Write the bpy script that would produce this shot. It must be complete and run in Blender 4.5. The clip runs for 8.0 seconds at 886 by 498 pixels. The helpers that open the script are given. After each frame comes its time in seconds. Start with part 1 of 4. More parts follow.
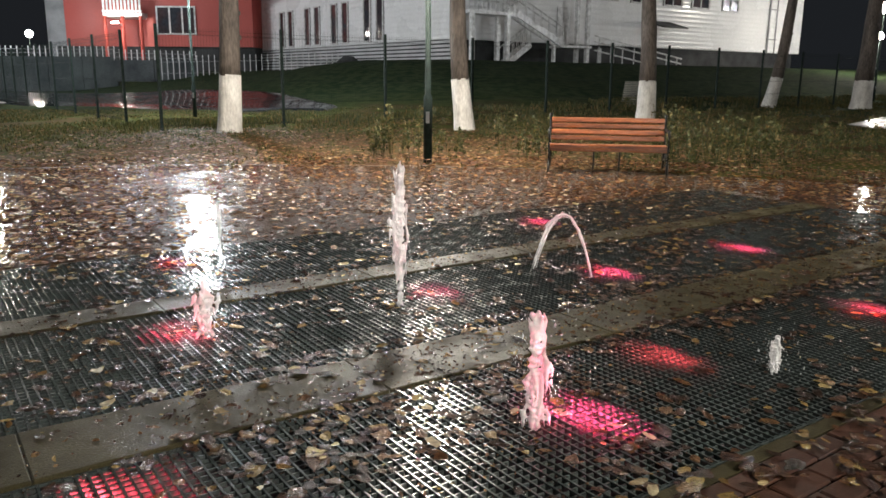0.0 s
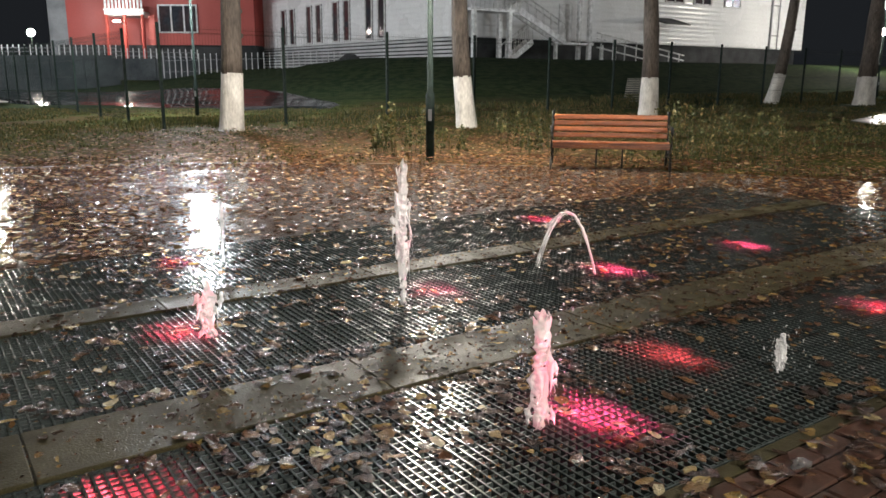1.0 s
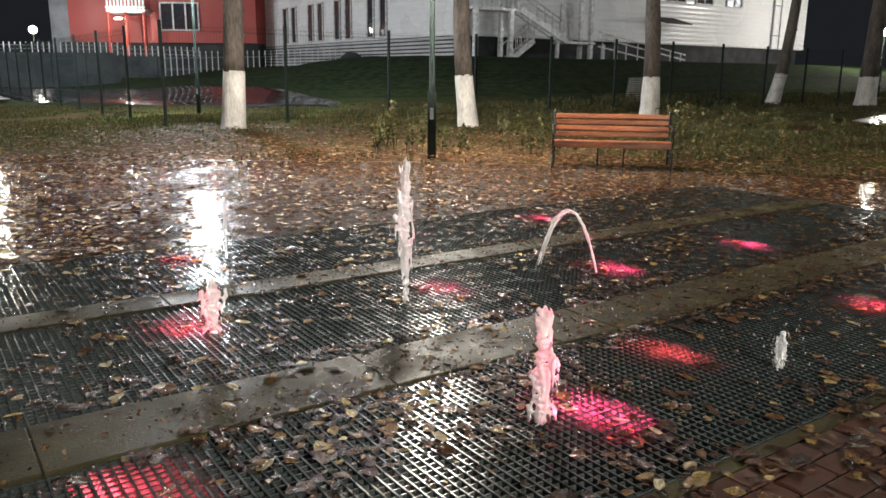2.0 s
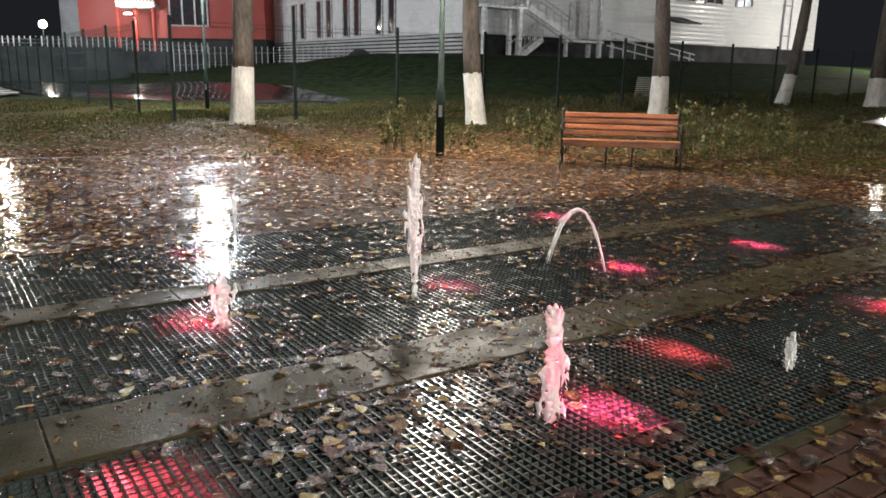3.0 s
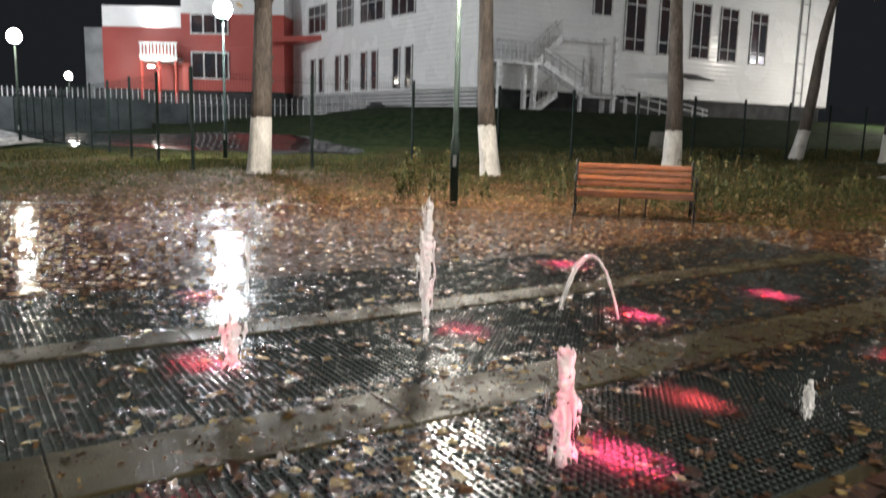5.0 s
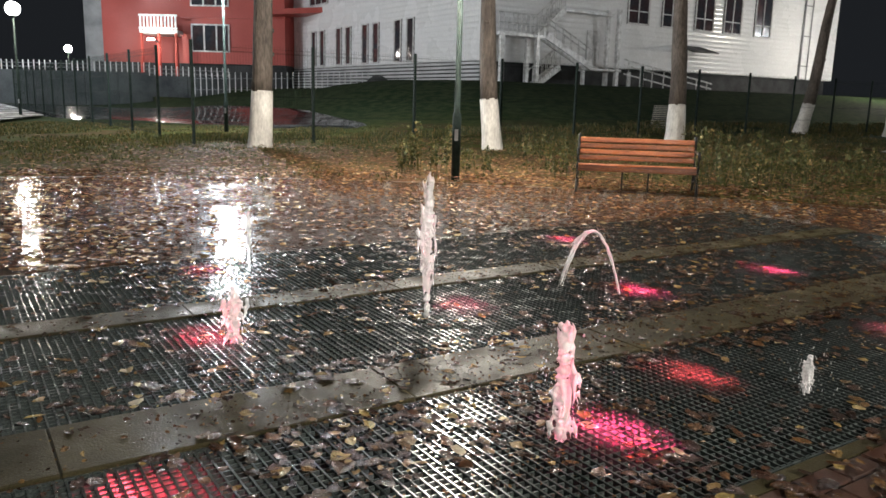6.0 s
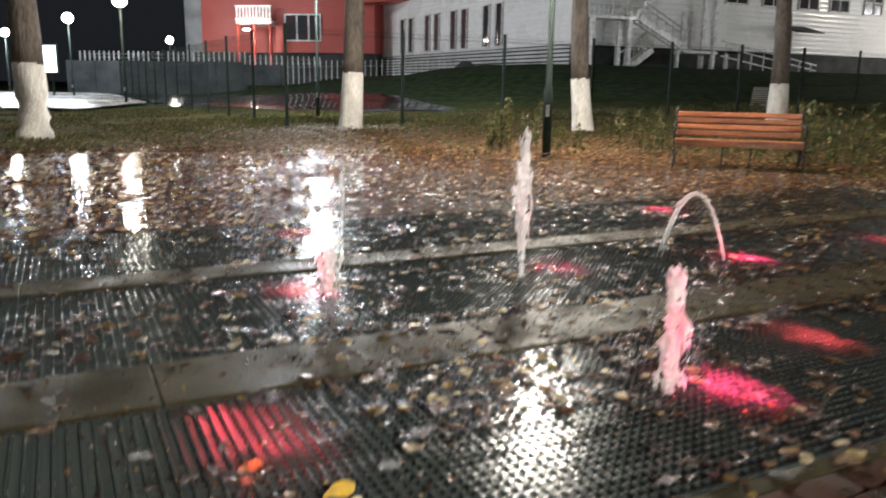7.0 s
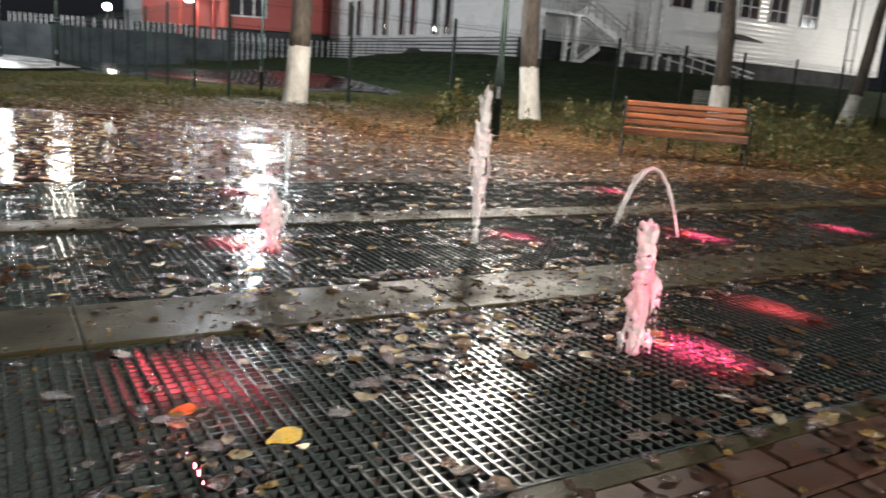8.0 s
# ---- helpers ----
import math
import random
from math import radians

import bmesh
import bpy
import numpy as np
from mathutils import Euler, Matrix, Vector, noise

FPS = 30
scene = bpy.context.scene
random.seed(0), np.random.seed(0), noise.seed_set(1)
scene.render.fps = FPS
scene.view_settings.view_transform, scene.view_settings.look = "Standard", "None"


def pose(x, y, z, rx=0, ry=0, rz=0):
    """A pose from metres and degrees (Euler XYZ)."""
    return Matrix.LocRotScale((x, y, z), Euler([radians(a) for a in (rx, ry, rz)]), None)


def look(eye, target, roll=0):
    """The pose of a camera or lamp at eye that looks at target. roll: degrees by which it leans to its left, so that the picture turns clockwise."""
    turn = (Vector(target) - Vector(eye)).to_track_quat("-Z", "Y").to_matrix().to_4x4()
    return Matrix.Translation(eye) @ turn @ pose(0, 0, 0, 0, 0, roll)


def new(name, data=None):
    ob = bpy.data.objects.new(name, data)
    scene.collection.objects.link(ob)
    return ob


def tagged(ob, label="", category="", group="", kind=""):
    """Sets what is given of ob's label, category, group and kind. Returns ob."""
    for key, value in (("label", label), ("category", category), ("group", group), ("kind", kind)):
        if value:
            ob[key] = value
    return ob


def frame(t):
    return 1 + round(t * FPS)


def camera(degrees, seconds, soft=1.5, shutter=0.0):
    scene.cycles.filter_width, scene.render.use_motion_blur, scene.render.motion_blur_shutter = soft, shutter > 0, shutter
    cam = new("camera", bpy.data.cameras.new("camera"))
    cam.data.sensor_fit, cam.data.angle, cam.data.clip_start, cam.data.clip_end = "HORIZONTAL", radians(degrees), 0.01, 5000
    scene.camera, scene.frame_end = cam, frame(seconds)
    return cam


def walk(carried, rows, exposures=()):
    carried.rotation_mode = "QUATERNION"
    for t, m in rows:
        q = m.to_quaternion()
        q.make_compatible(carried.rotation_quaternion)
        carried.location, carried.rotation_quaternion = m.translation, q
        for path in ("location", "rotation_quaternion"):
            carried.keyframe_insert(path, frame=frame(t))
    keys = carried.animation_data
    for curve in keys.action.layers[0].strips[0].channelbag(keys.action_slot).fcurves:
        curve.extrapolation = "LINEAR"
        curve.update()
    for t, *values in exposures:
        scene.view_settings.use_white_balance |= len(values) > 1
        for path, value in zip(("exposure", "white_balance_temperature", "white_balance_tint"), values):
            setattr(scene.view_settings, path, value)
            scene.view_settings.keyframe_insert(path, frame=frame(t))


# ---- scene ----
cam = camera(60.0, 8.0, soft=1.6, shutter=0.9)
PATH = [
    (0.0, (0.062, 0.044, 1.195), (0.009, 1.996, 0.762), 0.5),
    (0.5, (0.059, 0.058, 1.195), (0.003, 2.009, 0.758), 0.3),
    (1.0, (0.057, 0.058, 1.195), (-0.002, 2.008, 0.756), 0.3),
    (1.5, (0.056, 0.040, 1.195), (-0.003, 1.990, 0.755), 0.4),
    (3.0, (0.031, 0.029, 1.191), (-0.045, 1.977, 0.743), 1.0),
    (3.5, (0.035, 0.048, 1.194), (-0.058, 1.995, 0.745), 1.1),
    (3.8, (0.033, 0.039, 1.200), (-0.063, 1.988, 0.759), 1.0),
    (4.0, (0.038, 0.030, 1.165), (-0.078, 2.006, 0.883), 1.4),
    (4.2, (0.030, 0.037, 1.185), (-0.082, 2.022, 0.963), 1.2),
    (4.5, (0.026, 0.034, 1.188), (-0.088, 2.018, 0.968), 1.2),
    (5.0, (0.039, 0.028, 1.146), (-0.076, 2.000, 0.830), 1.5),
    (5.2, (0.041, 0.035, 1.140), (-0.075, 2.001, 0.792), 1.5),
    (6.3, (0.048, 0.028, 1.153), (-0.070, 1.987, 0.768), 1.5),
    (6.5, (0.050, 0.022, 1.152), (-0.068, 1.980, 0.762), 1.4),
    (6.8, (0.030, 0.045, 1.080), (-0.199, 1.989, 0.671), 1.3),
    (7.0, (-0.007, 0.088, 0.972), (-0.344, 2.016, 0.557), 0.9),
    (7.5, (-0.073, 0.178, 0.783), (-0.357, 2.110, 0.351), 3.1),
    (8.0, (-0.088, 0.219, 0.794), (-0.264, 2.164, 0.361), 4.4),
]
walk(cam, [(t, look(eye, target, roll)) for t, eye, target, roll in PATH])

# ---- night sky and exposure ----
world = bpy.data.worlds.new("night_sky")
scene.world = world
world.use_nodes = True
world.node_tree.nodes["Background"].inputs[0].default_value = (0.56, 0.63, 0.74, 1)
world.node_tree.nodes["Background"].inputs[1].default_value = 0.0105
scene.view_settings.exposure = 1.0
LAMP_POWER = 1.0          # one scale for all the street lamps
TURN = 36.5               # the grid of plaza, fence and school is turned by this much
CA, SA = math.cos(radians(TURN)), math.sin(radians(TURN))
GRID = pose(0, 0, 0, 0, 0, TURN)


def xy(u, v):
    return (CA * u - SA * v, SA * u + CA * v)


def uv(x, y):
    return (CA * x + SA * y, -SA * x + CA * y)


def ease(t):
    t = min(1.0, max(0.0, t))
    return t * t * (3 - 2 * t)


def land(u, v):
    """The height of the ground: flat plaza, a bank that rises towards the school."""
    rise = min(1.0, max(0.0, (v - 18.5) / 15.0))
    return (2.1 * rise - 0.5 * ease((v - 40) / 8) + 0.10 * ease((v - 13) / 6)) * ease((u - 9) / 14)


# ---- materials ----
MATS = {}


def mat(name, color, rough=0.6, metal=0.0, vary=0.25, scale=6.0, fine=60.0, bump=0.2, second=None, emit=None,
        strength=0.0, random_tint=0.0, island=0.0, wet=0.0, stretch=(1, 1, 1), trans=0.0, space="Object", bump_dist=0.01, spec=0.5):
    if name in MATS:
        return MATS[name]
    m = bpy.data.materials.new(name)
    m.use_nodes = True
    nt = m.node_tree
    n, l = nt.nodes, nt.links
    b = n["Principled BSDF"]
    tc = n.new("ShaderNodeTexCoord")
    mp = n.new("ShaderNodeMapping")
    mp.inputs["Scale"].default_value = stretch
    if space == "World":
        g = n.new("ShaderNodeNewGeometry")
        l.new(g.outputs["Position"], mp.inputs[0])
    else:
        l.new(tc.outputs["Object"], mp.inputs[0])
    big = n.new("ShaderNodeTexNoise")
    big.inputs["Scale"].default_value, big.inputs["Detail"].default_value = scale, 5
    small = n.new("ShaderNodeTexNoise")
    small.inputs["Scale"].default_value, small.inputs["Detail"].default_value = fine, 3
    l.new(mp.outputs[0], big.inputs["Vector"])
    l.new(mp.outputs[0], small.inputs["Vector"])
    c2 = second or tuple(c * 0.55 for c in color)
    mix = n.new("ShaderNodeMix")
    mix.data_type = "RGBA"
    ramp = n.new("ShaderNodeMapRange")
    ramp.inputs[1].default_value, ramp.inputs[2].default_value = 0.35, 0.68
    l.new(big.outputs["Fac"], ramp.inputs[0])
    l.new(ramp.outputs[0], mix.inputs[0])
    mix.inputs[6].default_value, mix.inputs[7].default_value = (*color, 1), (*c2, 1)
    hsv = n.new("ShaderNodeHueSaturation")
    l.new(mix.outputs[2], hsv.inputs["Color"])
    val = n.new("ShaderNodeMapRange")
    val.inputs[1].default_value, val.inputs[2].default_value = 0.3, 0.7
    val.inputs[3].default_value, val.inputs[4].default_value = 1 - vary, 1 + vary
    l.new(small.outputs["Fac"], val.inputs[0])
    last = val.outputs[0]
    if random_tint or island:
        if random_tint:
            src = n.new("ShaderNodeObjectInfo").outputs["Random"]
        else:
            src = n.new("ShaderNodeNewGeometry").outputs["Random Per Island"]
        r = n.new("ShaderNodeMapRange")
        k = random_tint or island
        r.inputs[3].default_value, r.inputs[4].default_value = 1 - k, 1 + k
        l.new(src, r.inputs[0])
        mul = n.new("ShaderNodeMath")
        mul.operation = "MULTIPLY"
        l.new(last, mul.inputs[0])
        l.new(r.outputs[0], mul.inputs[1])
        last = mul.outputs[0]
    l.new(last, hsv.inputs["Value"])
    l.new(hsv.outputs[0], b.inputs["Base Color"])
    rr = n.new("ShaderNodeMapRange")
    rr.inputs[1].default_value, rr.inputs[2].default_value = 0.35, 0.65
    rr.inputs[3].default_value, rr.inputs[4].default_value = max(0.03, rough - 0.12 - wet), min(1, rough + 0.1)
    l.new(big.outputs["Fac"], rr.inputs[0])
    l.new(rr.outputs[0], b.inputs["Roughness"])
    b.inputs["Metallic"].default_value = metal
    b.inputs["Specular IOR Level"].default_value = spec
    b.inputs["Transmission Weight"].default_value = trans
    if bump:
        bp = n.new("ShaderNodeBump")
        bp.inputs["Strength"].default_value, bp.inputs["Distance"].default_value = bump, bump_dist
        l.new(small.outputs["Fac"], bp.inputs["Height"])
        l.new(bp.outputs[0], b.inputs["Normal"])
    if emit:
        b.inputs["Emission Color"].default_value = (*emit, 1)
        b.inputs["Emission Strength"].default_value = strength
    MATS[name] = m
    return m


def leaf_mat(name, stops, rough=0.32):
    """Leaves whose colour changes from one to the next."""
    m = bpy.data.materials.new(name)
    m.use_nodes = True
    n, l = m.node_tree.nodes, m.node_tree.links
    b = n["Principled BSDF"]
    g = n.new("ShaderNodeNewGeometry")
    ramp = n.new("ShaderNodeValToRGB")
    ramp.color_ramp.interpolation = "LINEAR"
    e = ramp.color_ramp.elements
    while len(e) < len(stops):
        e.new(0.5)
    for el, (p, c) in zip(e, stops):
        el.position, el.color = p, (*c, 1)
    l.new(g.outputs["Random Per Island"], ramp.inputs[0])
    tc = n.new("ShaderNodeTexCoord")
    nz = n.new("ShaderNodeTexNoise")
    nz.inputs["Scale"].default_value = 45
    l.new(tc.outputs["Object"], nz.inputs["Vector"])
    hs = n.new("ShaderNodeHueSaturation")
    mr = n.new("ShaderNodeMapRange")
    mr.inputs[1].default_value, mr.inputs[2].default_value, mr.inputs[3].default_value, mr.inputs[4].default_value = 0.3, 0.7, 0.6, 1.3
    l.new(nz.outputs["Fac"], mr.inputs[0])
    l.new(mr.outputs[0], hs.inputs["Value"])
    l.new(ramp.outputs[0], hs.inputs["Color"])
    l.new(hs.outputs[0], b.inputs["Base Color"])
    b.inputs["Roughness"].default_value = rough
    b.inputs["Specular IOR Level"].default_value = 0.3
    wr, bp = n.new("ShaderNodeTexNoise"), n.new("ShaderNodeBump")
    wr.inputs["Scale"].default_value = 130
    l.new(tc.outputs["Object"], wr.inputs["Vector"])
    bp.inputs["Strength"].default_value, bp.inputs["Distance"].default_value = 0.9, 0.008
    l.new(wr.outputs["Fac"], bp.inputs["Height"])
    l.new(bp.outputs[0], b.inputs["Normal"])
    tra, mx = n.new("ShaderNodeBsdfTranslucent"), n.new("ShaderNodeMixShader")
    l.new(hs.outputs[0], tra.inputs["Color"])
    mx.inputs[0].default_value = 0.25
    l.new(b.outputs[0], mx.inputs[1])
    l.new(tra.outputs[0], mx.inputs[2])
    l.new(mx.outputs[0], n["Material Output"].inputs["Surface"])
    return m


def ground_mat():
    """Wet leafy asphalt on the plaza, grass and mud round it, by place."""
    m = bpy.data.materials.new("ground_surface")
    m.use_nodes = True
    n, l = m.node_tree.nodes, m.node_tree.links
    b = n["Principled BSDF"]
    g = n.new("ShaderNodeNewGeometry")

    def noise_tex(scale, detail=5):
        t = n.new("ShaderNodeTexNoise")
        t.inputs["Scale"].default_value, t.inputs["Detail"].default_value = scale, detail
        l.new(g.outputs["Position"], t.inputs["Vector"])
        return t.outputs["Fac"]

    def span(src, a, c, lo=0.0, hi=1.0):
        t = n.new("ShaderNodeMapRange")
        t.interpolation_type = "SMOOTHSTEP"
        for i, val in enumerate((a, c, lo, hi), 1):
            t.inputs[i].default_value = val
        l.new(src, t.inputs[0])
        return t.outputs[0]

    def math_n(op, a, c):
        t = n.new("ShaderNodeMath")
        t.operation = op
        for i, val in enumerate((a, c)):
            if isinstance(val, (int, float)):
                t.inputs[i].default_value = val
            else:
                l.new(val, t.inputs[i])
        return t.outputs[0]

    def blend(fac, a, c):
        t = n.new("ShaderNodeMix")
        t.data_type = "RGBA"
        l.new(fac, t.inputs[0])
        for i, val in ((6, a), (7, c)):
            if isinstance(val, tuple):
                t.inputs[i].default_value = (*val, 1)
            else:
                l.new(val, t.inputs[i])
        return t.outputs[2]

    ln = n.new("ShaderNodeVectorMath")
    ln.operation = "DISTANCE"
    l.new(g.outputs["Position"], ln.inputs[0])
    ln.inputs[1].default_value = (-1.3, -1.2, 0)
    wob = math_n("MULTIPLY", math_n("SUBTRACT", noise_tex(0.9), 0.5), 1.6)
    edge = span(math_n("ADD", ln.outputs["Value"], math_n("MULTIPLY", wob, 0.3)), 11.9, 12.2)
    asphalt = blend(span(noise_tex(7), 0.35, 0.65), (0.045, 0.034, 0.026), (0.075, 0.046, 0.028))
    soil = blend(span(noise_tex(3), 0.42, 0.6), (0.05, 0.042, 0.016), (0.075, 0.04, 0.02))
    grass = blend(span(noise_tex(14), 0.35, 0.65), (0.05, 0.055, 0.014), (0.035, 0.042, 0.011))
    rough_patch = span(noise_tex(0.5), 0.45, 0.6)
    bare = n.new("ShaderNodeVectorMath")
    bare.operation = "DISTANCE"
    l.new(g.outputs["Position"], bare.inputs[0])
    bare.inputs[1].default_value = (-1.6, 12.0, 0)
    trodden = span(math_n("ADD", bare.outputs["Value"], wob), 6.2, 3.4)
    outer = blend(math_n("MAXIMUM", rough_patch, trodden), grass, soil)
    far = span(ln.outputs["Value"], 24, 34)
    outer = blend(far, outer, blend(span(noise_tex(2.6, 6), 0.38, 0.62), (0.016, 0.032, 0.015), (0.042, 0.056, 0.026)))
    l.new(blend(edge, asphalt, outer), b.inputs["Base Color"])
    wet = span(noise_tex(1.6, 4), 0.38, 0.62, 0.07, 0.20)
    rough = n.new("ShaderNodeMix")
    l.new(edge, rough.inputs[0])
    l.new(wet, rough.inputs[2])
    rough.inputs[3].default_value = 0.95
    l.new(span(edge, 0.0, 1.0, 0.26, 0.03), b.inputs["Specular IOR Level"])
    l.new(rough.outputs[0], b.inputs["Roughness"])
    bp = n.new("ShaderNodeBump")
    bp.inputs["Strength"].default_value, bp.inputs["Distance"].default_value = 0.2, 0.004
    l.new(noise_tex(34, 6), bp.inputs["Height"])
    l.new(bp.outputs[0], b.inputs["Normal"])
    return m


M_GROUND = ground_mat()
M_STEEL = mat("wet_galvanised_steel", (0.044, 0.055, 0.053), 0.25, 0.03, 0.4, 9, 140, 0.5, second=(0.03, 0.037, 0.037), wet=0.1, spec=0.12, bump_dist=0.0012)
M_PIT = mat("wet_pit_concrete", (0.055, 0.058, 0.058), 0.3, 0, 0.3, 5, 40, 0.3)
M_SLAB = mat("wet_concrete_slab", (0.048, 0.042, 0.022), 0.55, 0, 0.25, 3.0, 130, 0.6, second=(0.025, 0.022, 0.012), random_tint=0.12, wet=0.15, bump_dist=0.004, spec=0.035)
M_BRICK = mat("wet_red_paver", (0.055, 0.026, 0.017), 0.42, 0, 0.25, 9, 120, 0.3, second=(0.034, 0.017, 0.012), random_tint=0.25, space="World", spec=0.3, bump_dist=0.003)
M_BED = mat("sand_joint", (0.04, 0.035, 0.03), 0.7, 0, 0.3, 20, 120, 0.3)
M_ROAD = mat("wet_asphalt_road", (0.018, 0.02, 0.022), 0.14, 0, 0.2, 1.2, 60, 0.02, space="World", spec=0.02)
M_GREEN = mat("dark_green_coated_steel", (0.013, 0.022, 0.019), 0.75, 0.0, 0.2, 12, 60, 0.1, spec=0.12)
M_IRON = mat("black_cast_iron", (0.02, 0.02, 0.02), 0.4, 0.6, 0.3, 30, 120, 0.3)
M_SLAT = mat("varnished_orange_wood", (0.36, 0.125, 0.05), 0.33, 0, 0.5, 5, 40, 0.3, second=(0.12, 0.035, 0.016), stretch=(0.5, 6, 6), random_tint=0.3)
M_BARK = mat("rough_grey_bark", (0.105, 0.085, 0.07), 0.85, 0, 0.45, 4, 26, 0.9, second=(0.055, 0.045, 0.04), stretch=(1, 1, 0.25), bump_dist=0.04)
M_LIME = mat("whitewash_on_bark", (0.62, 0.60, 0.56), 0.85, 0, 0.18, 5, 26, 0.6, second=(0.42, 0.40, 0.37), stretch=(1, 1, 0.35), bump_dist=0.03)
M_WHITE = mat("white_metal_siding", (0.85, 0.86, 0.87), 0.28, 0.0, 0.05, 0.3, 8, 0.05, second=(0.77, 0.78, 0.80))
M_RED = mat("red_metal_siding", (0.42, 0.06, 0.045), 0.5, 0.0, 0.06, 0.3, 8, 0.05, second=(0.35, 0.05, 0.04))
M_PLINTH = mat("grey_corrugated_plinth", (0.30, 0.31, 0.33), 0.5, 0.1, 0.1, 0.6, 12, 0.1)
M_RIB = mat("white_corrugated_plinth", (0.62, 0.63, 0.65), 0.45, 0.0, 0.1, 0.6, 12, 0.1, second=(0.45, 0.46, 0.48))
M_YARDWALL = mat("stained_yard_concrete", (0.06, 0.068, 0.072), 0.75, 0, 0.25, 0.7, 14, 0.3, second=(0.03, 0.036, 0.04), spec=0.2)
M_EDGE = mat("worn_yellow_paint", (0.42, 0.40, 0.32), 0.6, 0, 0.3, 6, 40, 0.2)
M_DARK = mat("dark_parts_and_shade", (0.03, 0.032, 0.035), 0.8, 0, 0.2, 1, 12, 0.2)
M_FRAME = mat("white_window_frame", (0.75, 0.75, 0.76), 0.4, 0, 0.05, 3, 30, 0.05)
M_GLASS = mat("dark_window_glass", (0.035, 0.04, 0.05), 0.08, 0, 0.2, 0.8, 5, 0.03, second=(0.06, 0.03, 0.03), spec=0.6)
M_PAINT = mat("white_painted_steel", (0.78, 0.79, 0.8), 0.4, 0.1, 0.06, 4, 30, 0.05)
M_ROOF = mat("dark_roof_sheet", (0.05, 0.05, 0.055), 0.6, 0.2, 0.1, 1, 12, 0.1)


def globe_mat(power, tint=(1.0, 0.92, 0.81)):
    """The glowing opal globe of a lamp of that radiance."""
    return mat("lit_lamp_globe_%d" % power, (0.9, 0.9, 0.9), 0.3, vary=0, bump=0, emit=tint, strength=power * LAMP_POWER)


def flood_mat(name, tint, power):
    return mat(name, (0.9, 0.2, 0.4), 0.3, vary=0, bump=0, emit=tint, strength=power)


M_PINK = flood_mat("lit_pink_floodlight", (1.0, 0.05, 0.155), 950)
M_PINK_LOW = flood_mat("dim_pink_floodlight", (1.0, 0.05, 0.16), 330)
M_RED_GLOW = flood_mat("lit_red_floodlight", (1.0, 0.055, 0.11), 560)
M_EMBER = flood_mat("faint_red_floodlight", (1.0, 0.06, 0.10), 260)
M_RED_LOW = flood_mat("dim_red_floodlight", (1.0, 0.07, 0.08), 420)


def foam_mat():
    """Aerated water: it scatters light through itself and shines on its skin."""
    m = bpy.data.materials.new("foaming_water")
    m.use_nodes = True
    n, l = m.node_tree.nodes, m.node_tree.links
    n.remove(n["Principled BSDF"])
    out = n["Material Output"]
    dif, tra, glo = n.new("ShaderNodeBsdfDiffuse"), n.new("ShaderNodeBsdfTranslucent"), n.new("ShaderNodeBsdfGlossy")
    for b in (dif, tra):
        b.inputs["Color"].default_value = (0.97, 0.975, 0.98, 1)
    glo.inputs["Roughness"].default_value = 0.15
    tc, nz, bp = n.new("ShaderNodeTexCoord"), n.new("ShaderNodeTexNoise"), n.new("ShaderNodeBump")
    run = n.new("ShaderNodeMapping")
    run.inputs["Scale"].default_value = (1, 1, 0.16)
    l.new(tc.outputs["Object"], run.inputs[0])
    nz.inputs["Scale"].default_value = 110
    bp.inputs["Strength"].default_value, bp.inputs["Distance"].default_value = 0.8, 0.006
    l.new(run.outputs[0], nz.inputs["Vector"])
    l.new(nz.outputs["Fac"], bp.inputs["Height"])
    for b in (dif, tra, glo):
        l.new(bp.outputs[0], b.inputs["Normal"])
    a, c, fr = n.new("ShaderNodeMixShader"), n.new("ShaderNodeMixShader"), n.new("ShaderNodeFresnel")
    a.inputs[0].default_value = 0.5
    l.new(dif.outputs[0], a.inputs[1])
    l.new(tra.outputs[0], a.inputs[2])
    l.new(fr.outputs[0], c.inputs[0])
    l.new(a.outputs[0], c.inputs[1])
    l.new(glo.outputs[0], c.inputs[2])
    clear, d = n.new("ShaderNodeBsdfTransparent"), n.new("ShaderNodeMixShader")
    d.inputs[0].default_value = 0.64
    l.new(clear.outputs[0], d.inputs[1])
    l.new(c.outputs[0], d.inputs[2])
    l.new(d.outputs[0], out.inputs["Surface"])
    return m


M_WATER = foam_mat()
# The pale colour holds the lamps' shine on this wet paving.
M_APRON = mat("paving_with_lamp_shine", (0.5, 0.5, 0.49), 0.25, 0, 0.15, 0.6, 20, 0.15, second=(0.3, 0.3, 0.3), space="World")
LEAF_TINTS = [(0.0, (0.036, 0.019, 0.011)), (0.4, (0.10, 0.042, 0.022)), (0.68, (0.17, 0.072, 0.032)), (0.86, (0.26, 0.14, 0.06)), (0.96, (0.36, 0.23, 0.09)), (1.0, (0.45, 0.38, 0.26))]
M_LEAF = leaf_mat("wet_fallen_leaf", LEAF_TINTS, 0.24)
# Darker copy of the wet leaf; stops also cut to offset lamp brightness.
M_DARK_LEAF = leaf_mat("darkened_wet_leaf", [(0.0, (0.022, 0.013, 0.008)), (0.45, (0.05, 0.024, 0.014)), (0.74, (0.09, 0.042, 0.02)), (0.9, (0.16, 0.095, 0.035)), (0.97, (0.27, 0.19, 0.06)), (1.0, (0.40, 0.34, 0.22))], 0.2)
M_LITTER = leaf_mat("damp_leaf_litter", LEAF_TINTS, 0.6)
M_YELLOW = mat("yellow_leaf", (0.75, 0.46, 0.02), 0.35, 0, 0.15, 20, 80, 0.2)
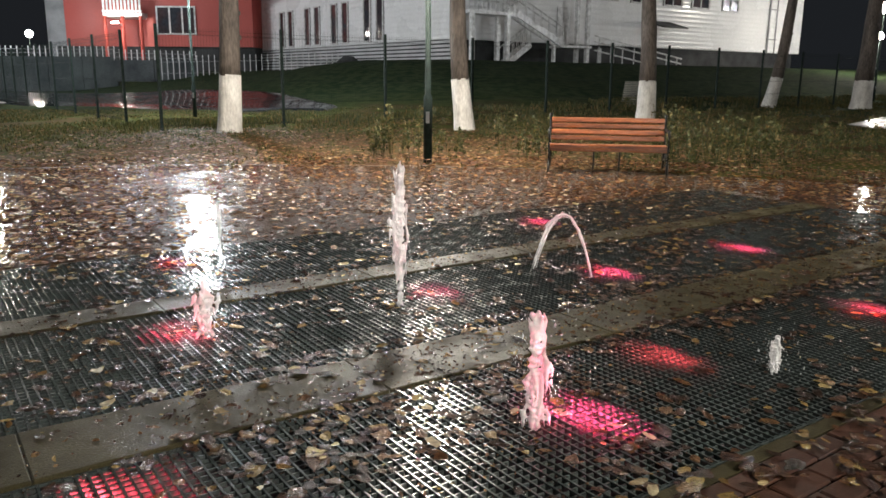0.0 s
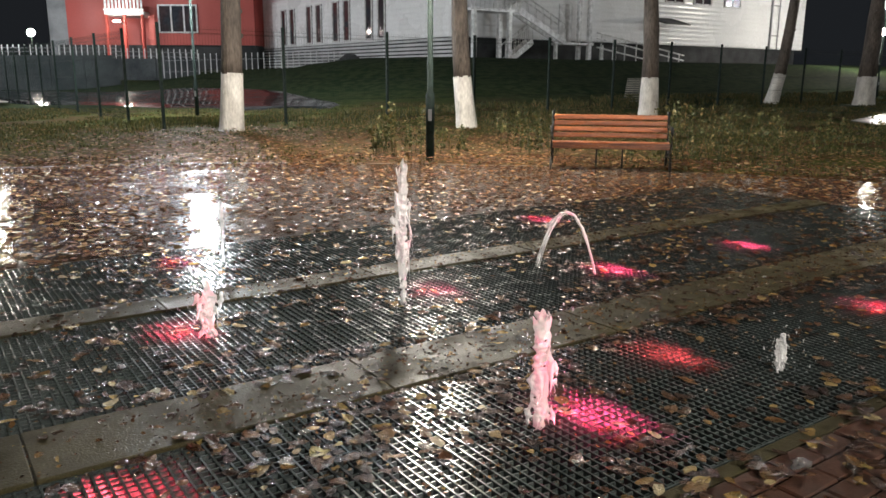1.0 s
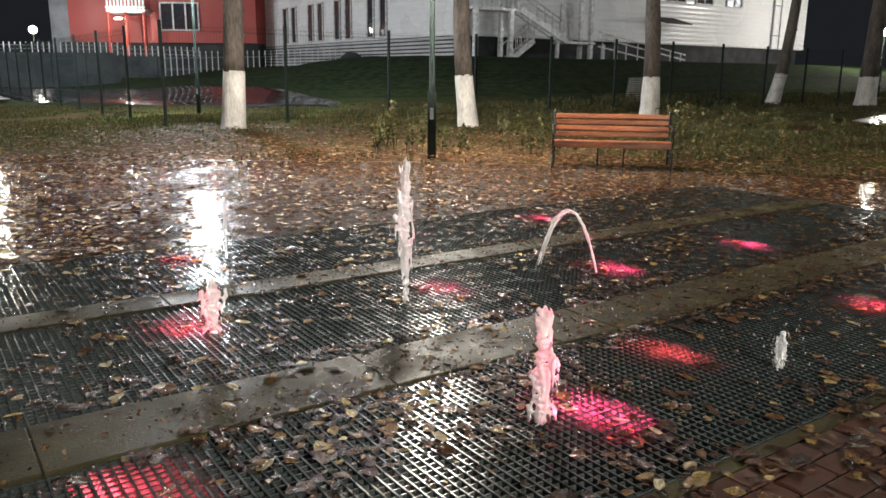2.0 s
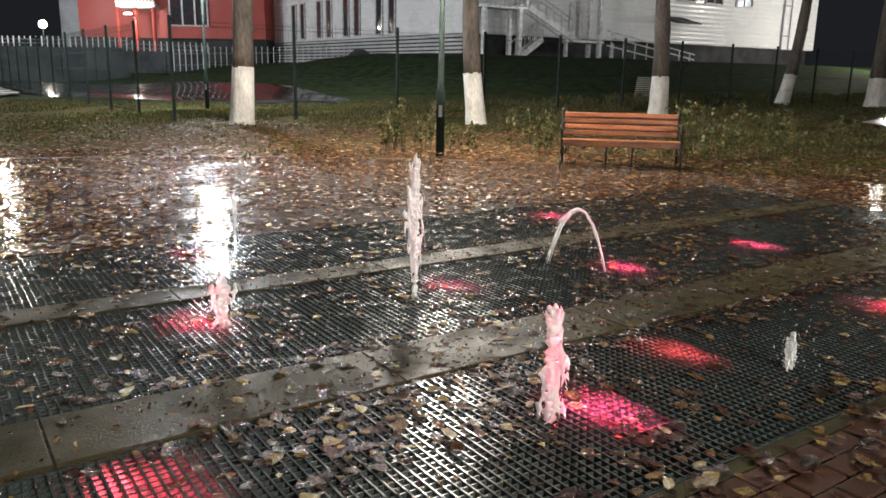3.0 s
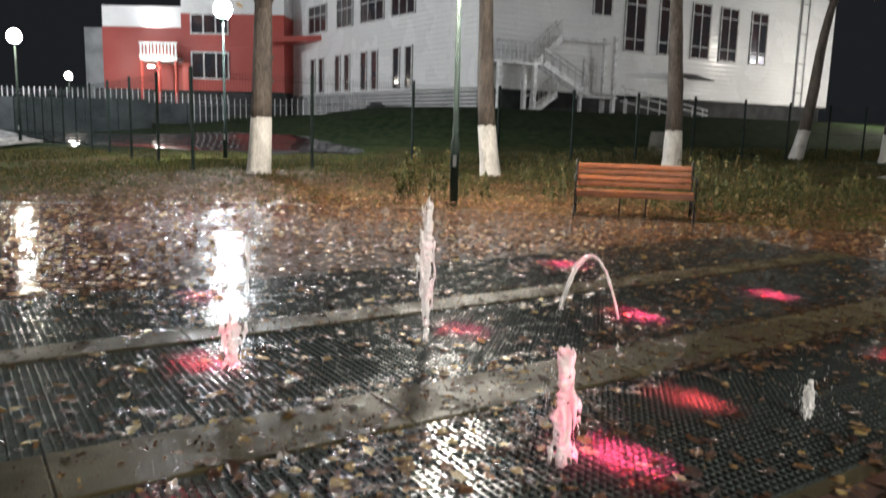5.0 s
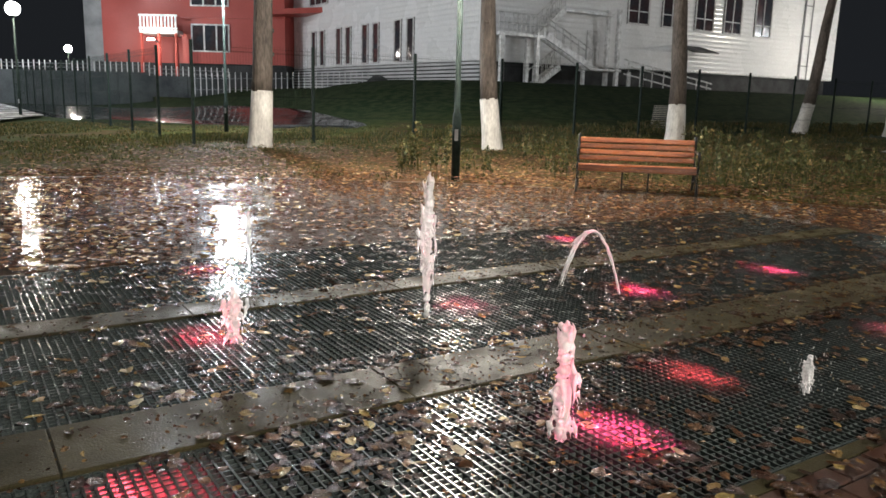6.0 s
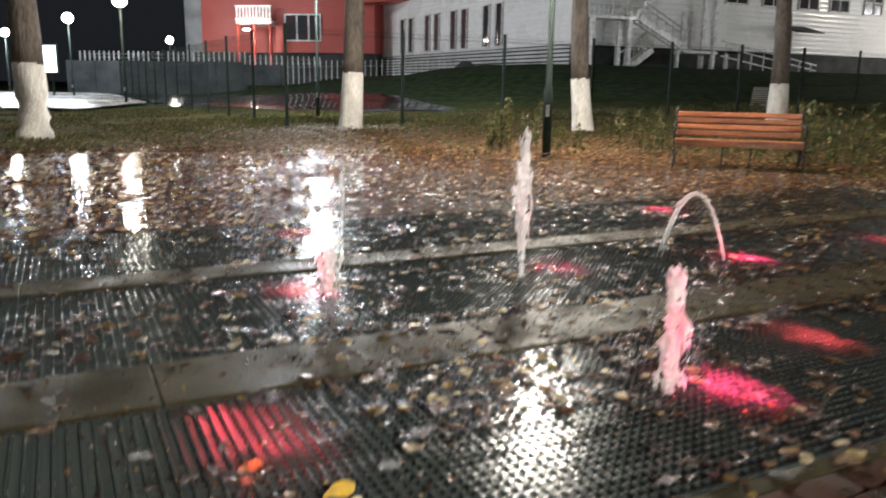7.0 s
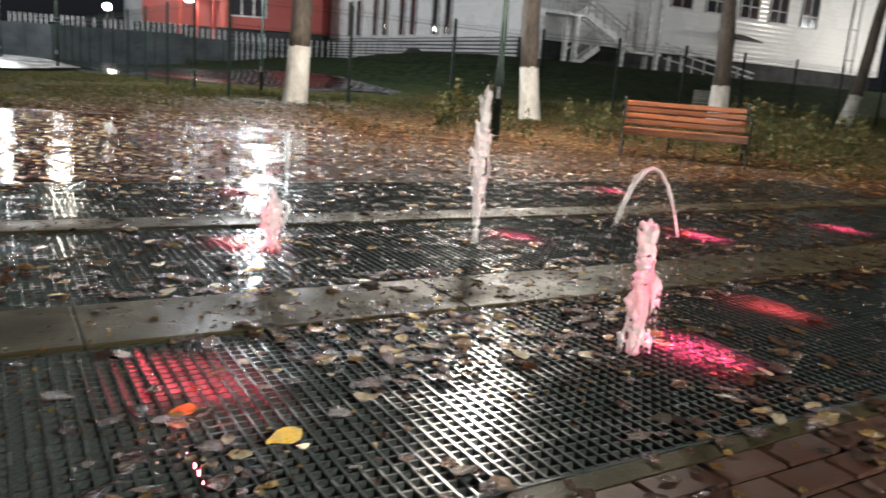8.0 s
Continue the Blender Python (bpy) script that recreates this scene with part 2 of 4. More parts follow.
M_CROWN = leaf_mat("autumn_crown_leaf", [(0.0, (0.10, 0.06, 0.025)), (0.5, (0.2, 0.12, 0.05)), (1.0, (0.26, 0.18, 0.07))], 0.7)
M_GRASS = leaf_mat("grass_blade", [(0.0, (0.025, 0.034, 0.010)), (0.5, (0.055, 0.062, 0.016)), (0.85, (0.11, 0.095, 0.03)), (1.0, (0.19, 0.12, 0.05))], 0.55)


# ---- building blocks ----
def thing(name, label, category, m=Matrix(), group="", kind=""):
    ob = new(name)
    ob.matrix_world = m
    ob.empty_display_size = 0.1
    return tagged(ob, label, category, group, kind)


def mesh_of(name, bm):
    me = bpy.data.meshes.new(name)
    bm.normal_update()
    bm.to_mesh(me)
    bm.free()
    return me


def part(name, bm, material, parent=None, label="", m=None, smooth=False):
    me = bm if isinstance(bm, bpy.types.Mesh) else mesh_of(name, bm)
    if not me.materials:
        me.materials.append(material)
    if smooth:
        for p in me.polygons:
            p.use_smooth = True
    ob = new(name, me)
    ob.parent = parent
    if m is not None:
        ob.matrix_basis = m
    return tagged(ob, label)


def box(bm, c, s, rot=None, bevel=0.0):
    r = bmesh.ops.create_cube(bm, size=1.0)
    vs = r["verts"]
    mm = Matrix.Translation(c) @ (rot or Matrix()) @ Matrix.Diagonal((*s, 1))
    bmesh.ops.transform(bm, matrix=mm, verts=vs)
    if bevel:
        es = list({e for v in vs for e in v.link_edges})
        bmesh.ops.bevel(bm, geom=es, offset=bevel, segments=1, affect="EDGES")
    return bm


def one_box(c, s, rot=None, bevel=0.0):
    return box(bmesh.new(), c, s, rot, bevel)


def rod(bm, a, b, r, r2=None, seg=8):
    a, b = Vector(a), Vector(b)
    d = b - a
    q = d.to_track_quat("Z", "Y").to_matrix().to_4x4()
    bmesh.ops.create_cone(bm, cap_ends=True, segments=seg, radius1=r, radius2=r if r2 is None else r2, depth=d.length,
                          matrix=Matrix.Translation((a + b) / 2) @ q)
    return bm


def tube(bm, pts, radii, seg=10, jitter=0.0, rng=None):
    """A closed tapered tube along points."""
    rings = []
    for i, (p, r) in enumerate(zip(pts, radii)):
        p = Vector(p)
        d = (Vector(pts[min(i + 1, len(pts) - 1)]) - Vector(pts[max(i - 1, 0)])).normalized()
        q = d.to_track_quat("Z", "Y")
        ring = []
        for k in range(seg):
            a = 2 * math.pi * k / seg
            rr = r * (1 + (rng.uniform(-jitter, jitter) if rng else 0))
            ring.append(bm.verts.new(p + q @ Vector((rr * math.cos(a), rr * math.sin(a), 0))))
        rings.append(ring)
    for r0, r1 in zip(rings, rings[1:]):
        for k in range(seg):
            bm.faces.new((r0[k], r0[(k + 1) % seg], r1[(k + 1) % seg], r1[k]))
    bm.faces.new(rings[0][::-1])
    bm.faces.new(rings[-1])
    return bm


def grid_box(u0, u1, v0, v1, z0, z1, bm=None):
    return box(bm or bmesh.new(), ((u0 + u1) / 2, (v0 + v1) / 2, (z0 + z1) / 2), (u1 - u0, v1 - v0, z1 - z0))

# ---- ground ----
PU0, PU1 = -1.6, 7.4                       # the fountain field along u
PV0 = 0.3                                  # pavers begin
ROWS = [(1.33, 2.41), (2.80, 3.95), (4.20, 5.40)]   # three rows of grating, across
CUTS = (PV0, ROWS[2][1])


def ground_sheet():
    us = [-700, -400, -250, -150, -100] + [-70 + 5 * i for i in range(6)] + [-40 + 2 * i for i in range(15)] + [-10 + 1.0 * i for i in range(8)] + [PU0]
    us += [-1 + 1.0 * i for i in range(8)] + [PU1] + [8 + 2 * i for i in range(40)] + [90, 110, 150, 250, 400, 700]
    vs = [-700, -400, -200, -100, -60, -40, -25, -15, -10, -6, -3, -1] + [PV0, 1.33, 2.5, 4, ROWS[2][1]]
    vs += [6 + i for i in range(35)] + [42 + 3 * i for i in range(15)] + [90, 110, 150, 250, 400, 700]
    us, vs = sorted(set(us)), sorted(set(vs))
    verts, faces = [], []
    for v in vs:
        for u in us:
            z = land(u, v)
            if v > 21:
                z += 0.06 * noise.noise((u * 0.35, v * 0.35, 0))
            verts.append((*xy(u, v), z))
    w = len(us)
    for j in range(len(vs) - 1):
        for i in range(w - 1):
            if PU0 <= us[i] and us[i + 1] <= PU1 and CUTS[0] <= vs[j] and vs[j + 1] <= CUTS[1]:
                continue
            faces.append((j * w + i, j * w + i + 1, (j + 1) * w + i + 1, (j + 1) * w + i))
    me = bpy.data.meshes.new("ground")
    me.from_pydata(verts, [], faces)
    for p in me.polygons:
        p.use_smooth = True
    return part("ground", me, M_GROUND)


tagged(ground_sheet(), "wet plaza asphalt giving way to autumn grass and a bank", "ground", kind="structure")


def road_sheet(near, far, cuts=8, rows=10):
    """A strip of road between two edges, lying on the ground."""
    def fine(line):
        out = []
        for (x0, y0), (x1, y1) in zip(line, line[1:]):
            out += [(x0 + (x1 - x0) * k / cuts, y0 + (y1 - y0) * k / cuts) for k in range(cuts)]
        return out + [line[-1]]
    a, b = fine(near), fine(far)
    bm = bmesh.new()
    grid = []
    for i, ((x0, y0), (x1, y1)) in enumerate(zip(a, b)):
        col = []
        for k in range(rows + 1):
            x, y = x0 + (x1 - x0) * k / rows, y0 + (y1 - y0) * k / rows
            col.append(bm.verts.new((x, y, land(*uv(x, y)) + (-0.06 if k in (0, rows) or i in (0, len(a) - 1) else 0.08))))
        grid.append(col)
    for p, q in zip(grid, grid[1:]):
        for k in range(rows):
            bm.faces.new((p[k], q[k], q[k + 1], p[k + 1]))
    return bm


tagged(part("road", road_sheet([(-40, 36), (-22, 32.5), (-13, 29.5), (-7, 26.8), (-4.5, 26.0)], [(-46, 56), (-29, 54), (-17, 46), (-8, 34), (-4.2, 27.2)]), M_ROAD, smooth=True),
       "wet dark asphalt yard road behind the fence", "road", kind="structure")


def apron(corners, label):
    bm = bmesh.new()
    bm.faces.new([bm.verts.new((x, y, land(*uv(x, y)) + 0.12)) for x, y in corners])
    bmesh.ops.subdivide_edges(bm, edges=bm.edges[:], cuts=6, use_grid_fill=True)
    bmesh.ops.triangulate(bm, faces=bm.faces[:])
    for v in bm.verts:
        v.co.z = land(*uv(v.co.x, v.co.y)) + 0.12
    return tagged(part("pavement", bm, M_APRON), label, "pavement", kind="structure")


# Ground lit bright under the lamps, put in as pale paving.
apron([(-15.4, 22.3), (-18.2, 30.6), (-34, 52), (-48, 50), (-30, 21)], "wet paving with a street lamp's shine put into its pale colour")
apron([(10.0, 19.0), (22, 20.5), (24, 27.5), (13.3, 25.2), (10.0, 20.6)], "wet paving beside the lawn, lamp shine put into its pale colour")

# pit under each row of grating, with walls between
pit = thing("fountain_pit", "shallow dark concrete pits under the fountain gratings", "pit", GRID, kind="structure")
for v0, v1 in ROWS:
    part("pit_floor", grid_box(PU0, PU1, v0 - 0.02, v1 + 0.02, -0.40, -0.30), M_PIT, pit)
for v0, v1 in ((ROWS[0][0] - 0.06, ROWS[0][0]), (ROWS[2][1], ROWS[2][1] + 0.06)):
    part("pit_wall", grid_box(PU0, PU1, v0, v1, -0.40, -0.002), M_SLAB, pit)
for v0, v1 in ((2.42, 2.79), (3.96, 4.19)):
    part("pit_wall", grid_box(PU0, PU1, v0, v1, -0.40, -0.072), M_PIT, pit)
for u in (PU0 - 0.06, PU1):
    part("pit_wall", grid_box(u, u + 0.06, 1.33, ROWS[2][1], -0.40, -0.012), M_PIT, pit)
paver_bed = part("paver_bed", grid_box(PU0, PU1, PV0, ROWS[0][0] - 0.06, -0.2, -0.03), M_BED, pit)

# concrete strips between the rows, laid as long slabs
strip = thing("pavement_strip", "wet grey concrete slabs between rows of grating", "pavement", GRID, kind="structure")
for (a, b), off in (((2.41, 2.80), -0.98), ((3.95, 4.20), -1.42)):
    edges = [PU0] + [off + 1.25 * k for k in range(8) if PU0 < off + 1.25 * k < PU1] + [PU1]
    for e0, e1 in zip(edges, edges[1:]):
        part("slab", one_box(((e0 + e1) / 2, (a + b) / 2, -0.03), (e1 - e0 - 0.003, b - a - 0.006, 0.08), bevel=0.005), M_SLAB, strip)


def grating_panel(width, length, cell=0.0345):
    """Meshes of one press-locked grating panel: bearing bars, cross bars, rim."""
    def bars(n, along, fixed, thick, high, top, axis):
        verts, faces = [], []
        for k in range(n):
            c = along * (k + 0.5) / n
            a0, a1 = c - thick / 2, c + thick / 2
            e = 0.008 if axis == "u" else 0.001
            box8 = [(a0, e), (a1, e), (a1, fixed - e), (a0, fixed - e)]
            s = len(verts)
            for z in (top - high, top):
                for p, q in box8:
                    verts.append((p, q, z) if axis == "u" else (q, p, z))
            quads = [(0, 3, 2, 1), (4, 5, 6, 7), (0, 1, 5, 4), (1, 2, 6, 5), (2, 3, 7, 6), (3, 0, 4, 7)]
            if axis != "u":
                quads = [f[::-1] for f in quads]
            faces += [tuple(s + i for i in f) for f in quads]
        me = bpy.data.meshes.new("bars")
        me.from_pydata(verts, [], faces)
        return me
    bearing = bars(round(length / cell), length, width, 0.0075, 0.034, -0.001, "u")
    cross = bars(round(width / cell), width, length, 0.0065, 0.022, -0.005, "v")
    bm = bmesh.new()
    for c, s in (((length / 2, 0.004, -0.018), (length - 0.003, 0.007, 0.034)), ((length / 2, width - 0.004, -0.018), (length - 0.003, 0.007, 0.034))):
        box(bm, c, s)
    return bearing, cross, mesh_of("rim", bm)


def bar_mesh(thick, long, high):
    bm = one_box((0, 0, -high / 2), (thick, long, high))
    return mesh_of("bar", bm)


for r, (v0, v1) in enumerate(ROWS):
    wide = v1 - v0 - 0.01
    meshes = grating_panel(wide, 1.0)
    single = bar_mesh(0.0075, wide - 0.016, 0.034)
    cross_single = bar_mesh(0.0065, 0.998, 0.022)
    for k in range(9):
        g = thing("floor_grating", "wet galvanised steel grating panel in the fountain floor", "grating",
                  GRID @ pose(PU0 + k, v0 + 0.005, 0), "fountain floor gratings")
        near = r == 0 and 1 <= k <= 5
        if near:
            n = round(1.0 / 0.0345)
            for i in range(n):
                part("bearing_bar", single, M_STEEL, g, m=pose((i + 0.5) / n, wide / 2, -0.001))
            n = round(wide / 0.0345)
            for i in range(n):
                part("cross_bar", cross_single, M_STEEL, g, m=pose(0.5, wide * (i + 0.5) / n, -0.005, 0, 0, 90))
        for nm, me in zip(("welded_mesh", "cross_weld", "rim"), meshes):
            if nm == "rim":
                part(nm, me, M_STEEL, g)
            elif not near:
                tagged(part(nm, me, M_STEEL, g), kind="stuff")

# pink floodlights in the pits: u, v and how they glow
LIGHTS = [(1.02, 3.50, M_RED_GLOW), (2.42, 3.46, M_PINK_LOW), (3.62, 3.27, M_PINK), (4.98, 3.26, M_PINK), (1.94, 1.79, M_PINK), (4.2, 1.92, M_RED_GLOW),
          (1.42, 4.95, M_PINK_LOW), (4.43, 4.86, M_PINK), (2.66, 2.06, M_RED_LOW), (0.46, 1.97, M_EMBER)]


def fountain_light(u, v, glow):
    f = thing("fountain_light", "round steel fountain floodlight glowing pink in the pit", "floodlight", GRID @ pose(u, v, -0.3), "fountain floodlights")
    bm = bmesh.new()
    bmesh.ops.create_cone(bm, cap_ends=True, segments=20, radius1=0.07, radius2=0.09, depth=0.07, matrix=Matrix.Translation((0, 0, 0.085)))
    part("housing", bm, M_IRON, f)
    for s in (-0.05, 0.05):
        part("leg", rod(bmesh.new(), (s, 0, 0), (s, 0, 0.06), 0.012), M_IRON, f)
    bm = bmesh.new()
    bmesh.ops.create_cone(bm, cap_ends=True, segments=20, radius1=0.075, radius2=0.06, depth=0.02, matrix=Matrix.Translation((0, 0, 0.13)))
    part("lens", bm, glow, f, "glowing pink lens")
    return f


for u, v, glow in LIGHTS:
    fountain_light(u, v, glow)


# ---- street lamps ----
def street_lamp(x, y, top, power, tint=(1.0, 0.92, 0.81), label="dark steel street lamp with a glowing white globe"):
    """top: the height of the globe above the plaza."""
    z = land(*uv(x, y))
    height = top - z
    lamp = thing("street_lamp", label, "street lamp", pose(x, y, z), "street lamps")
    bm = bmesh.new()
    tube(bm, [(0, 0, -0.15), (0, 0, 0.95), (0, 0, 0.98), (0, 0, height - 0.27)], [0.062, 0.062, 0.042, 0.036], 12)
    part("pole", bm, M_GREEN, lamp, smooth=True)
    bm = bmesh.new()
    bmesh.ops.create_cone(bm, cap_ends=True, segments=16, radius1=0.05, radius2=0.11, depth=0.1, matrix=Matrix.Translation((0, 0, height - 0.28)))
    part("collar", bm, M_GREEN, lamp)
    part("service_hatch", one_box((0.0, -0.064, 0.66), (0.05, 0.012, 0.16)), M_PLINTH, lamp, "pale worn service hatch")
    # Globe drawn wider than the lamp; its glare is put into the size.
    bm = bmesh.new()
    bmesh.ops.create_icosphere(bm, subdivisions=2, radius=0.27, matrix=Matrix.Translation((0, 0, height)))
    part("globe", bm, globe_mat(power, tint), lamp, "glowing white globe", smooth=True)
    return lamp


COOL = (0.93, 0.97, 1.0)
street_lamp(-0.47, 11.1, 3.78, 720)
street_lamp(-7.98, 23.0, 4.38, 750, COOL)
street_lamp(-18.8, 30.0, 4.2, 200)
street_lamp(-28.3, 40.0, 4.35, 300, COOL)
street_lamp(-38.8, 48.0, 4.1, 500, COOL)
street_lamp(-33.4, 60.0, 4.3, 140)
street_lamp(20.58, 40.0, 4.79, 90)
street_lamp(29.7, 58.0, 4.45, 520)
# lamps behind the camera and past the school's end, and two added fill masts
street_lamp(5.2, -4.6, 4.3, 980)
# Unseen masts made up to lift the school walls; no such source known.
street_lamp(-44.0, 36.0, 13.0, 2900, COOL, "tall unseen lamp mast added to brighten the left school wall")
street_lamp(50.0, 36.0, 13.0, 1800, COOL, "tall unseen lamp mast added to brighten the right school wall")
street_lamp(68.0, 62.0, 10.6, 250, COOL)


# ---- fence ----
STEP, TALL = 2.95, 2.32
CORNER = pose(-6.72, 17.22, 0, 0, 0, 38.1)


def fence_run(first_step, direction, count, label):
    """Posts and welded panels from the fence's corner along its own x or y."""
    f = thing("fence", label, "fence", CORNER, kind="structure")
    post_me = mesh_of("fence_post", one_box((0, 0, TALL / 2 - 0.1), (0.065, 0.065, TALL + 0.2), bevel=0.006))

    def foot(k):
        p = Vector((direction[0] * STEP * k, direction[1] * STEP * k, 0))
        w = CORNER @ p
        p.z = land(*uv(w.x, w.y))
        return p

    for k in range(first_step, count + 1):
        a = foot(k)
        part("fence_post", post_me, M_GREEN, f, m=Matrix.Translation(a))
        if k < count:
            b = foot(k + 1)
            bm = bmesh.new()
            n = 42
            for i in range(1, n):
                p = a.lerp(b, i / n)
                rod(bm, p + Vector((0, 0, 0.08)), p + Vector((0, 0, TALL - 0.05)), 0.0022, seg=4)
            for zz in (0.1, 0.12, 0.6, 0.62, 1.1, 1.12, 1.6, 1.62, 2.1, 2.12, 2.2):
                rod(bm, a + Vector((0, 0, zz)), b + Vector((0, 0, zz)), 0.003, seg=4)
            tagged(part("mesh_panel", bm, M_GREEN, f), kind="stuff")
    return f


fence_run(0, (1, 0), 12, "dark green welded mesh fence before the school")
fence_run(1, (0, 1), 12, "dark green welded mesh fence along the yard road")


# ---- bench ----
def bench():
    b = thing("park_bench", "orange varnished slatted bench with black cast iron ends", "bench", pose(1.96, 10.40, 0, 0, 0, -8))
    w = 1.50
    tilt = Matrix.Rotation(radians(-14), 4, "X")
    for k in range(4):
        part("back_slat", one_box((0, 0.165 + 0.02 * k, 0.43 + 0.079 * k), (w, 0.024, 0.066), tilt, 0.008), M_SLAT, b)
    for k in range(5):
        part("seat_slat", one_box((0, -0.2 + 0.085 * k, 0.36 - 0.006 * k), (w, 0.062, 0.03), None, 0.006), M_SLAT, b)
    part("front_rail", one_box((0, -0.25, 0.325), (w, 0.024, 0.085), None, 0.006), M_SLAT, b)
    for s in (-1, 1):
        x = s * (w / 2 + 0.012)
        bm = bmesh.new()
        tube(bm, [(x, -0.30, -0.08), (x, -0.25, 0.12), (x, -0.27, 0.34), (x, -0.28, 0.5), (x, -0.24, 0.56), (x, 0.0, 0.55), (x, 0.18, 0.56)],
             [0.02, 0.018, 0.018, 0.017, 0.02, 0.016, 0.014], 8)
        tube(bm, [(x, 0.30, -0.08), (x, 0.2, 0.15), (x, 0.15, 0.36), (x, 0.19, 0.55), (x, 0.24, 0.71), (x, 0.26, 0.74)], [0.02, 0.018, 0.018, 0.017, 0.016, 0.022], 8)
        tube(bm, [(x, -0.27, 0.34), (x, 0.0, 0.32), (x, 0.16, 0.35)], [0.016, 0.016, 0.016], 8)
        tube(bm, [(x, -0.25, 0.12), (x, -0.05, 0.2), (x, 0.0, 0.3)], [0.011, 0.011, 0.011], 6)
        tube(bm, [(x, 0.2, 0.15), (x, 0.05, 0.2), (x, 0.0, 0.3)], [0.011, 0.011, 0.011], 6)
        part("iron_end", bm, M_IRON, b, "black cast iron end frame", smooth=True)
    for s in (-0.17, 0.17):
        bm = rod(bmesh.new(), (s, 0.0, 0.36), (s * 1.0, 0.02, -0.06), 0.012)
        part("middle_leg", bm, M_IRON, b)


bench()


# ---- trees ----
def tree(x, y, girth, lime, lean, seed, bend=(0, 0), fork=4.2):
    """A lime-washed street tree. lean: metres sideways and back over the first four metres."""
    rng = random.Random(seed)
    z0 = land(*uv(x, y))
    t = thing("tree", "tall street tree with whitewashed trunk and few brown leaves", "tree", pose(x, y, z0), "street trees")

    def mid(h):
        return Vector((lean[0] * h / 4 + bend[0] * math.sin(h * 0.9), lean[1] * h / 4 + bend[1] * math.sin(h * 0.7), h))

    def rad(h):
        return girth * (1.0 + 0.14 * math.exp(-h * 4)) * (1 - 0.07 * h)

    hs = [-0.15, 0.0, 0.12, 0.35, 0.7, lime]
    part("whitewashed_base", tube(bmesh.new(), [mid(h) for h in hs], [rad(h) + 0.006 for h in hs], 18, 0.035, rng), M_LIME, t, "whitewashed lower trunk", smooth=True)
    hs = [lime - 0.03] + [lime + (fork - lime) * k / 7 for k in range(1, 8)]
    trunk = tube(bmesh.new(), [mid(h) for h in hs], [rad(h) for h in hs], 18, 0.05, rng)
    for k in range(3):
        h = rng.uniform(1.8, fork - 0.5)
        a = rng.uniform(0, 6.28)
        p = mid(h) + Vector((math.cos(a), math.sin(a), 0)) * rad(h) * 0.85
        bmesh.ops.create_icosphere(trunk, subdivisions=1, radius=rad(h) * 0.35, matrix=Matrix.Translation(p))
    part("trunk", trunk, M_BARK, t, smooth=True)
    tips = []
    for k in range(4):
        a = k * 1.57 + rng.uniform(-0.5, 0.5)
        p = mid(fork - 0.1 - 0.15 * (k % 2))
        pts, r = [p - Vector((0, 0, 0.25))], [rad(fork) * 0.75]
        d = Vector((math.cos(a) * 0.5, math.sin(a) * 0.5, 1)).normalized()
        for s in range(5):
            p = p + d * rng.uniform(0.7, 1.0)
            d = (d + Vector((rng.uniform(-.25, .25), rng.uniform(-.25, .25), rng.uniform(-.05, .15)))).normalized()
            pts.append(p.copy())
            r.append(rad(fork) * 0.62 * (1 - s / 5.5))
            tips.append(p.copy())
        part("limb", tube(bmesh.new(), pts, r, 10, 0.05, rng), M_BARK, t, smooth=True)
    twigs = bmesh.new()
    ends = []
    for p in tips:
        for k in range(5):
            d = Vector((rng.uniform(-1, 1), rng.uniform(-1, 1), rng.uniform(-0.75, 0.5)))
            q = p + d * rng.uniform(0.5, 1.2)
            rod(twigs, p, q, 0.014, 0.004, 5)
            ends.append((p, q))
    part("twigs", twigs, M_BARK, t)
    verts, faces = [], []
    for p, q in ends:
        for k in range(6):
            c = p.lerp(q, rng.uniform(0.3, 1.1)) + Vector((rng.uniform(-.2, .2), rng.uniform(-.2, .2), rng.uniform(-.25, .12)))
            add_leaf(verts, faces, c, rng.uniform(0.05, 0.09), rng, flat=False)
    me = bpy.data.meshes.new("crown")
    me.from_pydata(verts, [], faces)
    part("crown", me, M_CROWN, t, "sparse brown autumn leaves")
    return t


def mirrored(half):
    return half + [(-x, y) for x, y in half[-2:0:-1]]


LEAF_SHAPES = [mirrored([(0, -1), (0.34, -0.82), (0.58, -0.4), (0.62, 0.08), (0.45, 0.55), (0.2, 0.85), (0, 1)]),
               mirrored([(0, -0.85), (0.46, -0.8), (0.76, -0.4), (0.7, 0.1), (0.42, 0.5), (0.14, 0.8), (0, 1)]),
               mirrored([(0, -0.95), (0.3, -0.75), (0.42, -0.3), (0.44, 0.2), (0.26, 0.7), (0, 1)])]


